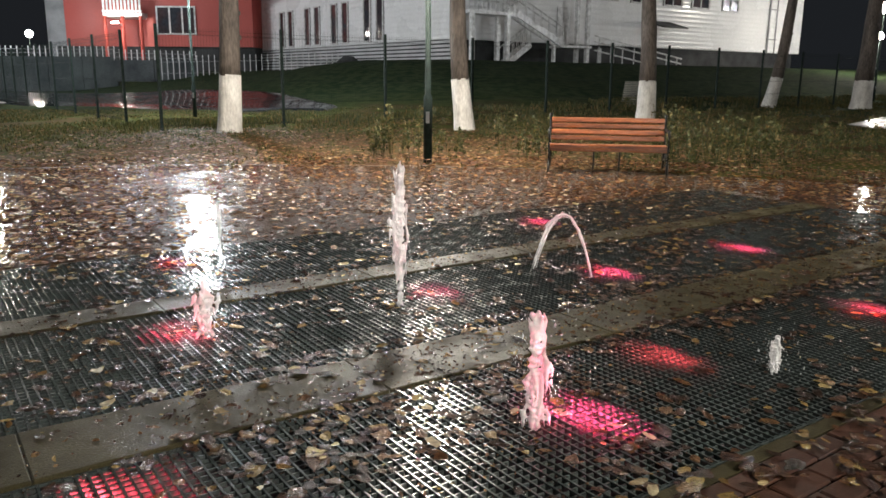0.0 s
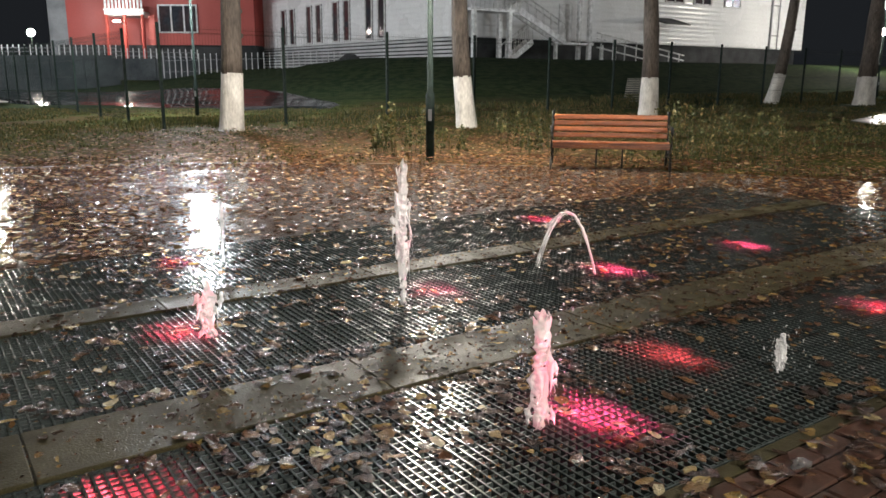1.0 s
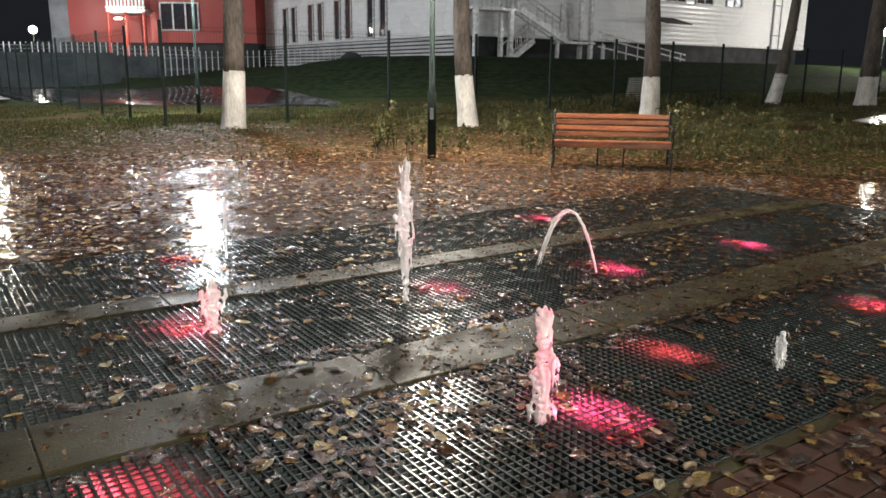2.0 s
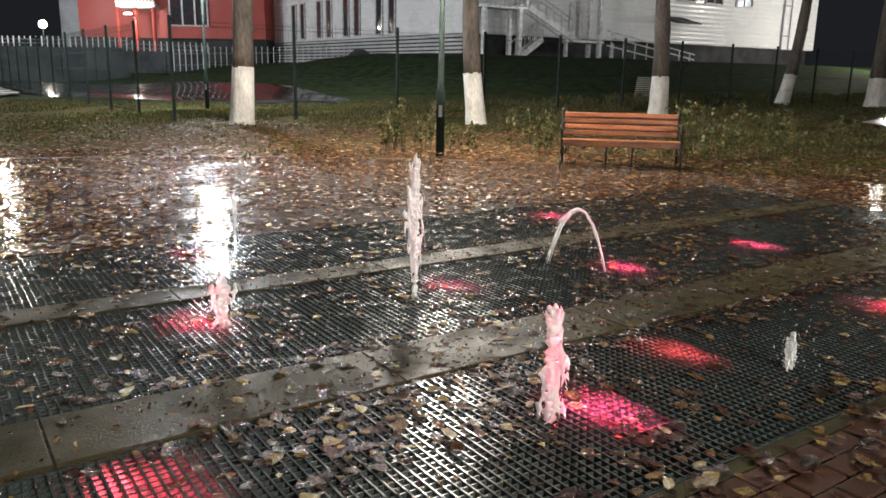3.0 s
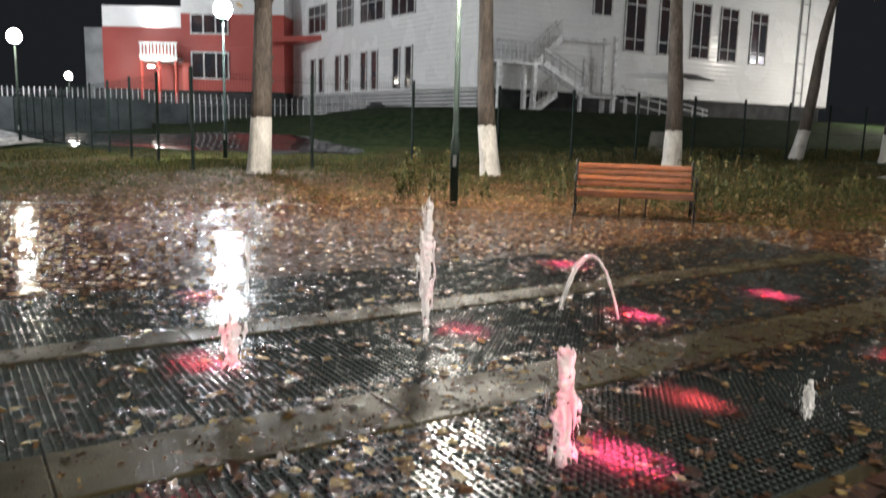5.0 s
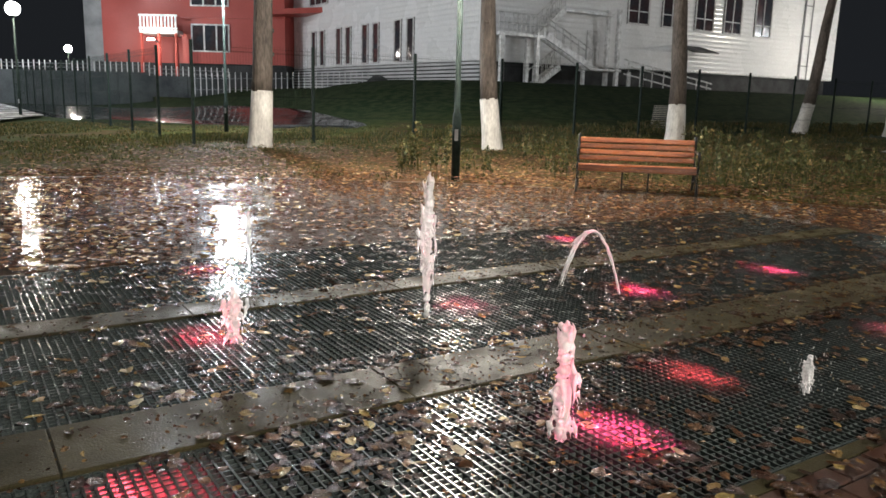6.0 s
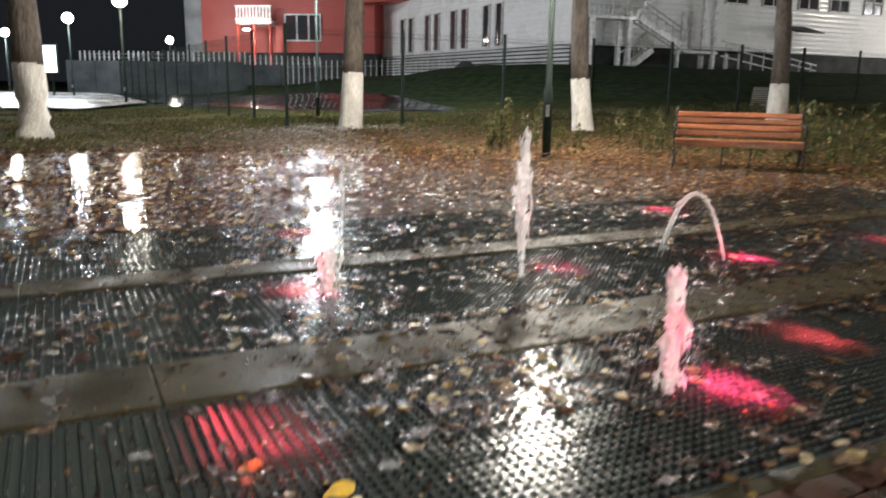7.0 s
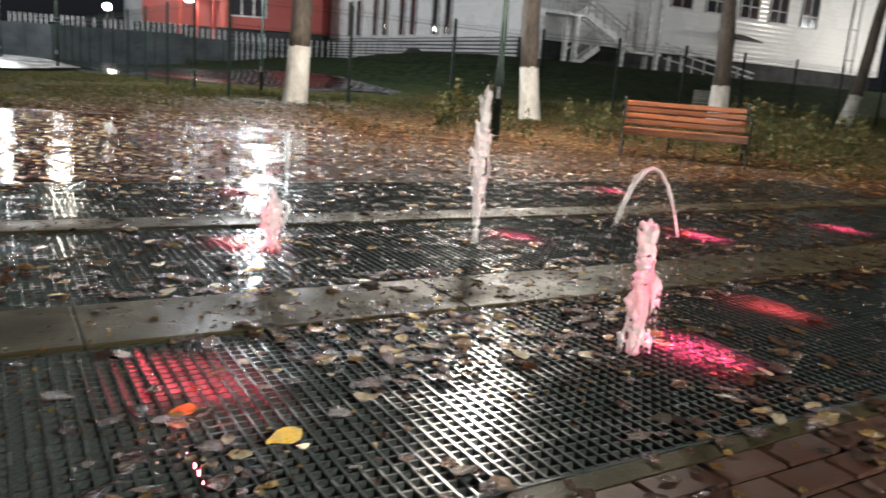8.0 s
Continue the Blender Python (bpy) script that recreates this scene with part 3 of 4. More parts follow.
def add_leaf(verts, faces, c, size, rng, flat=True):
    """One oval leaf, mostly lying flat, some folded along the rib and curled."""
    a = rng.uniform(0, 6.283)
    loose = rng.random() > 0.85
    fold = rng.uniform(0.15, 0.5) if loose else rng.uniform(0.0, 0.22)
    curl = rng.uniform(0.1, 0.45) if loose else rng.uniform(-0.03, 0.12)
    if flat:
        q = Euler((rng.gauss(0, 0.09), rng.gauss(0, 0.09), a)).to_matrix()
    else:
        q = Euler((rng.uniform(-1.5, 1.5), rng.uniform(-1.5, 1.5), a)).to_matrix()
    wide = rng.uniform(0.75, 1.3)
    shape = LEAF_SHAPES[rng.choice((0, 0, 1, 1, 2))]
    n, s = len(shape), len(verts)
    for x, y in shape:
        k = rng.uniform(0.76, 1.14)
        x, y = x * wide * k, y * k
        p = q @ Vector((x * size, y * size, (fold * abs(x) + curl * y * y * 0.6) * size))
        verts.append((c[0] + p.x, c[1] + p.y, c[2] + p.z))
    h = n // 2
    faces.append(tuple(range(s, s + h + 1)))
    faces.append((s, *range(s + h, s + n)))


tree(-5.13, 17.0, 0.25, 1.25, (0.16, 0), 11, (0.02, 0), 3.9)
tree(0.05, 18.6, 0.23, 1.2, (-0.26, 0.1), 12, (-0.05, 0), 5.5)
tree(5.57, 24.0, 0.275, 1.15, (-0.08, 0.2), 13, (0.04, 0), 6.0)
tree(12.7, 33.0, 0.26, 1.2, (0.59, 0), 14, (0.08, 0), 6.5)
tree(17.0, 34.0, 0.40, 1.2, (0.1, 0), 15, (0.0, 0), 6.5)
tree(-9.1, 11.8, 0.26, 1.25, (-0.1, 0), 16, (0.03, 0), 4.5)


# ---- school ----
KU, KV = 26.8, 37.5          # the corner of the white block
FOOT, WALL0, EAVE, EAVE2 = 2.0, 3.47, 12.5, 14.3
END_U, END_V = 62.5, 68.0


def window(parent, cu, cv, face, w, z0, z1, bars=((0.5,), (0.6,))):
    """A framed window set in a wall; face 'v' looks along -v, face 'u' along -u."""
    def at(a, d, z, sa, sd, sz):
        if face == "v":
            return one_box((cu + a, cv - d, z), (sa, sd, sz))
        return one_box((cu - d, cv + a, z), (sd, sa, sz))
    h = z1 - z0
    win = part("window", at(0, 0.04, (z0 + z1) / 2, w, 0.06, h), M_GLASS, parent)
    f = 0.09
    for a in (-w / 2 + f / 2, w / 2 - f / 2):
        part("window_frame", at(a, 0.10, (z0 + z1) / 2, f, 0.07, h), M_FRAME, win)
    for z in (z0 + f / 2, z1 - f / 2):
        part("window_frame", at(0, 0.10, z, w - 2 * f, 0.07, f), M_FRAME, win)
    for b in bars[0]:
        part("glazing_bar", at(-w / 2 + w * b, 0.095, (z0 + z1) / 2, 0.07, 0.06, h - 2 * f), M_FRAME, win)
    for b in bars[1]:
        part("glazing_bar", at(0, 0.09, z0 + h * b, w - 2 * f, 0.05, 0.07), M_FRAME, win)
    return win


def siding(u0, u1, v0, v1, z0, z1, face, pitch=0.32, depth=0.028):
    """A wall of horizontal lapped sheets: one saw-toothed profile, drawn out along the wall."""
    n = int((z1 - z0) / pitch)
    prof = []
    for k in range(n):
        prof += [(-0.004 - depth * math.sin(math.pi * s), z0 + pitch * (k + s)) for s in (0.0, 0.2, 0.4, 0.6, 0.8)]
    t = (v1 - v0) if face == "v" else (u1 - u0)
    prof += [(0.0, z1), (t, z1), (t, z0)]
    bm = bmesh.new()
    if face == "v":
        ends = [[bm.verts.new((u, v0 + d, z)) for d, z in prof] for u in (u0, u1)]
    else:
        ends = [[bm.verts.new((u0 + d, v, z)) for d, z in prof] for v in (v1, v0)]
    m = len(prof)
    for k in range(m):
        bm.faces.new((ends[0][k], ends[1][k], ends[1][(k + 1) % m], ends[0][(k + 1) % m]))
    bm.faces.new(ends[0])
    bm.faces.new(ends[1][::-1])
    bmesh.ops.recalc_face_normals(bm, faces=bm.faces[:])
    return bm


school = thing("school_building", "long white sided school with red wing, night lit", "building", GRID)
part("wall", siding(KU, END_U, KV, KV + 0.4, WALL0, EAVE, "v"), M_WHITE, school)
part("wall", siding(KU, KU + 0.4, KV + 0.4, END_V, WALL0, EAVE2, "u"), M_WHITE, school)
part("wall", grid_box(END_U - 0.4, END_U, KV + 0.4, END_V, WALL0, EAVE), M_WHITE, school)
part("roof", grid_box(KU + 0.4, END_U + 0.3, KV - 0.25, END_V, EAVE, EAVE + 0.35), M_ROOF, school)
part("roof", grid_box(KU - 0.25, KU + 14, KV + 0.41, END_V, EAVE2, EAVE2 + 0.35), M_ROOF, school)
# Solid dark block stands for the shade in the open undercroft.
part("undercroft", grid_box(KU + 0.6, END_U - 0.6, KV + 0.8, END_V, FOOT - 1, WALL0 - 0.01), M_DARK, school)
# Near-black backing paints in the shade between the plinth's ribs.
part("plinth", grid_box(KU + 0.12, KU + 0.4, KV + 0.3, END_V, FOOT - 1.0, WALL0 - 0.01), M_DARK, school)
for k in range(9):
    part("plinth_slat", grid_box(KU + 0.03, KU + 0.118, KV + 0.3, END_V, WALL0 - 0.2 - 0.235 * k, WALL0 - 0.06 - 0.235 * k), M_RIB, school)
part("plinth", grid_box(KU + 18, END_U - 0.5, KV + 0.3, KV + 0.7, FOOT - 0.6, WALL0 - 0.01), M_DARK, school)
part("eave_band", grid_box(KU + 0.3, KU + 9.5, KV - 0.14, KV - 0.035, 10.85, 11.15), M_RED, school, "red eave band")
for u in (39.35, 42.6, 45.95, 49.05, 52.6):
    window(school, u, KV, "v", 2.0, 6.35, 10.2, ((0.5,), (0.22, 0.8)))
window(school, 36.3, KV, "v", 1.7, 8.4, 10.0, ((0.5,), ()))
for v in (46.5, 51.4, 55.9, 60.75):
    for a in (-0.85, 0.85):
        window(school, KU, v + a, "u", 0.95, WALL0 + 0.12, 6.45, ((), ()))
for v, w in ((46.5, 3.2), (51.0, 3.6), (55.5, 2.8), (60.6, 3.6)):
    window(school, KU, v, "u", w, 8.45, 10.7, ((0.33, 0.66), (0.62,)))
    window(school, KU, v, "u", w, 12.0, 13.8, ((0.33, 0.66), (0.62,)))
part("downpipe", rod(bmesh.new(), (57.7, KV - 0.14, 3.4), (57.7, KV - 0.14, 12.3), 0.07), M_PLINTH, school)
part("downpipe", rod(bmesh.new(), (58.7, KV - 0.14, 3.4), (58.7, KV - 0.14, 12.3), 0.05), M_PLINTH, school)
for z in (4.5, 6.8, 9.1, 11.4):
    part("pipe_clamp", one_box((58.2, KV - 0.14, z), (1.3, 0.06, 0.07)), M_PLINTH, school)

# red wing, square to the plaza's long view
RED_Y = 66.0
wing = thing("school_wing", "red and white school wing with lit entrance", "building")
part("wall", one_box((-22.2, RED_Y + 5, 6.85), (8.9, 10, 6.4)), M_RED, wing)
part("upper_wall", one_box((-22.2, RED_Y + 5.1, 11.65), (8.9, 10, 3.3)), M_WHITE, wing, "white upper wall")
part("string_band", one_box((-22.2, RED_Y - 0.06, 7.55), (9.0, 0.12, 0.28)), M_RED, wing)
part("wall", one_box((-30.5, RED_Y + 7, 6.35), (8.2, 10, 5.5)), M_RED, wing)
part("upper_wall", one_box((-30.5, RED_Y + 7.1, 10.0), (8.2, 10, 1.8)), M_WHITE, wing, "white upper wall")
part("end_wall", one_box((-35.9, RED_Y + 9, 4.5), (2.8, 10, 9.4)), M_PLINTH, wing, "pale grey end wall")
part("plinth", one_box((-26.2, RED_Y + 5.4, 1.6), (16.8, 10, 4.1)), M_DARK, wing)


def front_window(parent, x, y, w, z0, z1, ups):
    win = part("window", one_box((x, y - 0.03, (z0 + z1) / 2), (w, 0.06, z1 - z0)), M_GLASS, parent)
    for k in range(ups + 1):
        part("window_frame", one_box((x - w / 2 + w * k / ups, y - 0.09, (z0 + z1) / 2), (0.12, 0.07, z1 - z0)), M_FRAME, win)
    for z in (z0, z1):
        part("window_frame", one_box((x, y - 0.085, z), (w + 0.12, 0.06, 0.12)), M_FRAME, win)


front_window(wing, -24.15, RED_Y, 3.2, 4.67, 6.85, 3)
front_window(wing, -24.15, RED_Y, 3.2, 8.4, 10.0, 3)
part("canopy", one_box((-16.0, RED_Y - 0.6, 7.95), (5.4, 2.6, 0.42), Matrix.Rotation(radians(-3), 4, "Y")), M_RED, wing, "red canopy strip")

# lit entrance porch
porch = thing("entrance_porch", "white steel entrance porch with lit lattice", "porch", pose(-28.2, RED_Y + 1.9, 2.1))
for x in (-1.5, 0, 1.5):
    part("post", rod(bmesh.new(), (x, -3.0, -0.6), (x, -3.0, 3.9), 0.16), M_RED, porch, "red round post")
part("roof", one_box((0, -1.5, 4.0), (3.3, 3.0, 0.3)), M_PAINT, porch)
for k in range(11):
    part("baluster", one_box((-1.5 + 0.3 * k, -3.06, 4.75), (0.14, 0.06, 1.2)), M_PAINT, porch)
for z in (4.3, 5.35):
    part("rail", one_box((0, -3.06, z), (3.3, 0.09, 0.14)), M_PAINT, porch)
pl = thing("porch_lamp", "bright white lamp shining on the porch lattice", "lamp", pose(-28.2, RED_Y - 2.6, 5.4))
part("arm", rod(bmesh.new(), (0, 0.1, 0.1), (0, 1.6, -0.2), 0.04), M_PLINTH, pl)
part("bulb", one_box((0, 0, 0.0), (0.5, 0.12, 0.1)), globe_mat(260), pl, "glowing tube")


def wall_panels(x0, x1, y, z0, z1, n, label):
    w = thing("retaining_wall", label, "wall", Matrix(), kind="structure")
    for k in range(n):
        a = x0 + (x1 - x0) * k / n
        b = x0 + (x1 - x0) * (k + 1) / n
        part("panel", one_box(((a + b) / 2, y, (z0 + z1) / 2), (b - a - 0.04, 0.25, z1 - z0), bevel=0.02), M_YARDWALL, w)


wall_panels(-41.8, -26.0, 58.4, -0.3, 2.6, 6, "grey concrete retaining wall of the yard")
wall_panels(-25.8, -19.5, 57.0, 0.8, 2.35, 2, "low grey concrete wall beside the steps")

# white pickets along ramp and yard
def picket_rail(start, end, n, height, label):
    a, b = Vector(start), Vector(end)
    rail = thing("picket_railing", label, "railing", Matrix())
    me = mesh_of("picket", one_box((0, 0, height / 2 - 0.1), (0.05, 0.05, height + 0.2)))
    for k in range(n):
        p = a.lerp(b, k / (n - 1))
        part("picket", me, M_PAINT, rail, m=pose(p.x, p.y, p.z))
    for z in (0.25, height * 0.7):
        part("rail", rod(bmesh.new(), a + Vector((0, 0, z)), b + Vector((0, 0, z)), 0.016, seg=6), M_PLINTH, rail)


picket_rail((-40.5, 58.4, 2.6), (-26.2, 58.4, 2.6), 34, 0.75, "white steel picket railing along the ramp")
picket_rail((-25.6, 57.0, 2.3), (-19.6, 57.0, 2.2), 15, 0.8, "white steel picket railing before the plinth")
picket_rail((-22.0, 56.6, 1.15), (-8.0, 57.6, 1.5), 34, 1.5, "white steel picket railing along the yard")


# ---- outside stairs ----
def stairs():
    s = thing("fire_stairs", "white steel fire stairs with landings and railings", "stairs", GRID)
    L = 5.0
    u0, u1, v0, v1 = 26.95, 30.6, 36.1, KV - 0.05
    part("landing", grid_box(u0, u1, v0, v1, L - 0.15, L), M_PAINT, s)
    for u in (u0 + 0.3, u1 - 0.75, u1 + 5.8):
        for v in (v0 + 0.1, v1 - 0.3):
            part("post", grid_box(u - 0.12, u + 0.12, v - 0.12, v + 0.12, FOOT - 0.6, (L if u < u1 else 7.0)), M_PAINT, s)

    def flight(ua, za, ub, zb, va, vb):
        for v in (va, vb):
            bm = bmesh.new()
            d = Vector((ub - ua, 0, zb - za))
            q = Matrix.Rotation(-math.atan2(d.z, d.x), 4, "Y")
            box(bm, ((ua + ub) / 2, v, (za + zb) / 2), (d.length, 0.08, 0.35), q)
            part("stringer", bm, M_PAINT, s)
            part("handrail", rod(bmesh.new(), (ua, v, za + 1.05), (ub, v, zb + 1.05), 0.045), M_PAINT, s)
            for k in range(7):
                t = k / 6
                u, z = ua + (ub - ua) * t, za + (zb - za) * t
                part("baluster", rod(bmesh.new(), (u, v, z), (u, v, z + 1.05), 0.025, seg=5), M_PAINT, s)
        n = max(4, int(abs(zb - za) / 0.18))
        for k in range(n):
            t = (k + 0.5) / n
            part("tread", one_box((ua + (ub - ua) * t, (va + vb) / 2, za + (zb - za) * t + 0.05), (0.3, vb - va, 0.05)), M_PAINT, s)

    flight(u1 - 0.1, L, u1 + 3.7, 3.3, v0 + 0.05, v0 + 0.65)
    part("landing", grid_box(u1 + 3.7, u1 + 6.2, v0 + 0.05, v1, 3.15, 3.3), M_PAINT, s)
    for u in (u1 + 3.0, u1 + 7.0, u1 + 8.2):
        part("post", grid_box(u - 0.09, u + 0.09, v0 + 0.05, v0 + 0.23, FOOT - 0.6, 3.2), M_PAINT, s)
    flight(u1 - 0.4, 2.0, u1 + 1.6, 3.3, v0 + 0.7, v1 - 0.1)
    flight(u1 - 0.2, 5.0, u1 + 1.8, 6.7, v0 + 0.7, v1 - 0.1)
    part("landing", grid_box(u1 + 1.8, u1 + 5.9, v0 + 0.6, v1, 6.6, 6.75), M_PAINT, s)
    for k in range(12):
        u = u0 + 0.05 + (u1 - u0 - 0.1) * k / 11
        part("baluster", rod(bmesh.new(), (u, v0 + 0.05, L), (u, v0 + 0.05, L + 1.1), 0.025, seg=5), M_PAINT, s)
    for z in (0.55, 1.1):
        part("handrail", rod(bmesh.new(), (u0, v0 + 0.05, L + z), (u1, v0 + 0.05, L + z), 0.04), M_PAINT, s)
    part("door", grid_box(u1 + 4.3, u1 + 5.4, KV - 0.1, KV - 0.035, 3.35, 5.7), M_FRAME, s, "white metal door")
    # ramp rails to the yard
    for k in range(8):
        u = u1 + 6.6 + 1.1 * k
        z = 3.2 - 0.16 * k
        part("rail_post", rod(bmesh.new(), (u, v0 - 0.2, z - 1.4), (u, v0 - 0.2, z + 0.7), 0.04, seg=6), M_PAINT, s)
    for dz in (0.7, 0.35, -0.2):
        part("handrail", rod(bmesh.new(), (u1 + 6.2, v0 - 0.2, 3.25 + dz), (u1 + 14.8, v0 - 0.2, 2.0 + dz), 0.05, seg=6), M_PAINT, s)


stairs()
cn = thing("door_canopy", "small dark sheet canopy over a side door", "canopy", GRID @ pose(44.4, KV, 5.0))
part("sheet", one_box((0, -0.9, 0.0), (2.6, 1.8, 0.08), Matrix.Rotation(radians(16), 4, "X")), M_ROOF, cn)


# steps up the bank, a cellar hood, a lit sign board
steps = thing("bank_steps", "narrow concrete steps with yellow edges on the bank", "steps", Matrix(), kind="structure")
for k in range(12):
    y = 29.0 + 0.75 * k
    x = 0.213 * y
    z = land(*uv(x, y)) + 0.08
    part("step", one_box((0, 0.25, -0.12), (0.75, 0.5, 0.3)), M_YARDWALL, steps, m=pose(x, y, z, 0, 0, -12))
    part("edge_stripe", one_box((0, -0.012, 0.0), (0.75, 0.02, 0.025)), M_EDGE, steps, "yellow painted edge", m=pose(x, y, z, 0, 0, -12))
hood = thing("cellar_hood", "low dark cellar hood against the plinth", "hood", GRID @ pose(25.9, 48.6, 2.0))
bm = bmesh.new()
tube(bm, [(0, -1.1, 0), (0, -1.0, 0.1), (0, -0.5, 0.3), (0, 0.5, 0.32), (0, 1.1, 0.12), (0, 1.2, 0)], [0.3, 0.35, 0.36, 0.36, 0.35, 0.3], 10)
part("shell", bm, M_DARK, hood, smooth=True)
sign = thing("sign_board", "upright board with a glowing bluish white face", "sign", pose(-29.9, 40.4, land(*uv(-29.9, 40.4))))
part("post", rod(bmesh.new(), (0, 0.1, -0.2), (0, 0.1, 1.5), 0.06), M_GREEN, sign)
part("casing", one_box((0, 0.06, 2.15), (0.86, 0.14, 1.6), bevel=0.02), M_GREEN, sign)
part("face", one_box((0, -0.03, 2.15), (0.74, 0.03, 1.46)), mat("lit_sign_face", (0.8, 0.85, 0.9), 0.4, vary=0, bump=0, emit=(0.75, 0.87, 1.0), strength=3.0), sign, "glowing bluish white face")


# ---- fountain jets ----
def jet(u, v, height, width, seed, reach=(0.0, 0.0), fall=0.5, label="ragged white fountain jet rising from the grating"):
    """A fountain jet: a thin stream up along an arc, a torn head of foam, strands that fall back, and drops.
    reach: how far along u and v the arc comes down."""
    rng = random.Random(seed)
    j = thing("water_jet", label, "water jet", GRID @ pose(u, v, -0.02), "fountain jets")
    arc = math.hypot(*reach) > 0.15

    def path(t):
        return Vector((reach[0] * t, reach[1] * t, height * (4 * t * (1 - t)) if arc else height * min(1, t * 2)))

    n = 30
    top = 0.97 if arc else 0.5
    ts = [top * k / n for k in range(n + 1)]
    bm = bmesh.new()
    core = [width * (0.42 + 0.2 * (k / n)) * min(1.0, 0.3 + 3.5 * (1 - k / n)) * rng.uniform(0.8, 1.2) for k in range(n)] + [width * 0.15]
    tube(bm, [path(t) + Vector((rng.uniform(-.3, .3), rng.uniform(-.3, .3), 0)) * width * (0.2 + t) for t in ts], core, 9, 0.15, rng)
    # water that has lost its way up hangs round the stream and falls as sheets and strands
    for k in range(44):
        rise = 1 - fall * rng.random()
        t = top * rise if not arc else rng.uniform(0.35, 0.85)
        p = path(t) + Vector((rng.gauss(0, 1), rng.gauss(0, 1), 0)) * width * (0.45 if not arc else 0.4)
        long = height * rng.uniform(0.18, 0.5) * fall
        a, bend = rng.uniform(0, 6.283), width * rng.uniform(0.2, 1.0)
        pts = []
        for i in range(7):
            s = i / 6
            if arc:
                q = path(min(1.0, t + 0.2 * s)) + (p - path(t)) * (1 + 0.7 * s)
            else:
                q = p + Vector((math.cos(a) * bend * s * s, math.sin(a) * bend * s * s, -long * s))
            q.z = max(q.z, 0.01)
            pts.append(q + Vector((rng.gauss(0, 1), rng.gauss(0, 1), 0)) * width * 0.08)
        r = width * rng.uniform(0.08, 0.26)
        tube(bm, pts, [r * f * rng.uniform(0.7, 1.3) for f in (0.6, 1.1, 1.0, 0.9, 0.7, 0.5, 0.2)], 7, 0.25, rng)
    for k in range(12):
        rise = rng.uniform(0.8, 0.97) if k < 8 else rng.uniform(1 - fall, 1.0)
        p = path(top * rise if not arc else rng.uniform(0.35, 0.7)) + Vector((rng.gauss(0, .14), rng.gauss(0, .14), rng.gauss(0, .3))) * width
        ball = bmesh.ops.create_icosphere(bm, subdivisions=2, radius=width * rng.uniform(0.14, 0.28) * (0.8 if arc else 1))
        grow = rng.uniform(1.1, 2.2)
        for w in ball["verts"]:
            f = 1 + 0.6 * noise.noise(w.co * (1.6 / width) + Vector((k * 3.1, 0, 0)))
            w.co = Vector((w.co.x * f, w.co.y * f, w.co.z * f * grow)) + p
    body = part("stream", bm, M_WATER, j, smooth=True)
    melt = body.modifiers.new("melt", "REMESH")
    melt.mode, melt.voxel_size, melt.use_smooth_shade = "VOXEL", max(0.0026, width * 0.085), True
    soft = body.modifiers.new("soften", "SMOOTH")
    soft.factor, soft.iterations = 0.5, 9
    bm = bmesh.new()
    for k in range(120):
        t = rng.uniform(0.1, 1.0)
        p = path(t * (1 if arc else 0.52)) + Vector((rng.gauss(0, 1.5), rng.gauss(0, 1.5), rng.gauss(0, 1.0))) * width
        if p.z < 0.03:
            continue
        q = Matrix.Translation(p) @ Matrix.Diagonal((1, 1, rng.uniform(1.5, 5), 1))
        bmesh.ops.create_icosphere(bm, subdivisions=1, radius=rng.uniform(0.0008, 0.0019), matrix=q)
    tagged(part("spray", bm, M_WATER, j, smooth=True), kind="stuff")
    return j


jet(1.78, 1.87, 0.44, 0.045, 1, fall=0.85)
jet(1.14, 3.46, 0.27, 0.05, 2, fall=0.85, label="low white fountain jet bubbling over the grating")
jet(2.18, 3.41, 0.80, 0.044, 3, fall=0.62)
jet(3.51, 3.28, 0.40, 0.020, 4, (-0.28, 0.26), label="arching fountain jet falling back on the slabs")
jet(2.98, 1.70, 0.18, 0.026, 5, fall=0.95)
jet(1.71, 4.92, 0.42, 0.020, 7, fall=0.5)


# ---- fallen leaves, grass, weeds ----
def stuff(name, verts, faces, material, label, category):
    me = bpy.data.meshes.new(name)
    me.from_pydata(verts, [], faces)
    return tagged(part(name, me, material), label, category, kind="stuff")


rng = random.Random(77)
verts, faces = [], []
count = 0
while count < 40000:
    x, y = rng.uniform(-9, 9), rng.uniform(2.5, 12.2)
    u, v = uv(x, y)
    r = math.hypot(x + 0.6, y + 1.2)
    inside = PU0 - .1 < u < PU1 + .1 and PV0 < v < 5.42
    if inside or r > 13.4:
        continue
    p = 0.5 + 1.1 * max(0, noise.noise((x * 0.55, y * 0.55, 3)) + 0.25)
    if -3.6 < x + 0.32 * (y - 9) < -2.1:
        p *= 0.5
    if rng.random() > p:
        continue
    add_leaf(verts, faces, (x, y, land(u, v) + rng.uniform(0.004, 0.018)), 0.020 + 0.024 * rng.random(), rng)
    count += 1
stuff("plaza_leaves", verts, faces, M_LEAF, "thick litter of wet brown leaves on asphalt", "fallen leaves")

verts, faces = [], []
count = 0
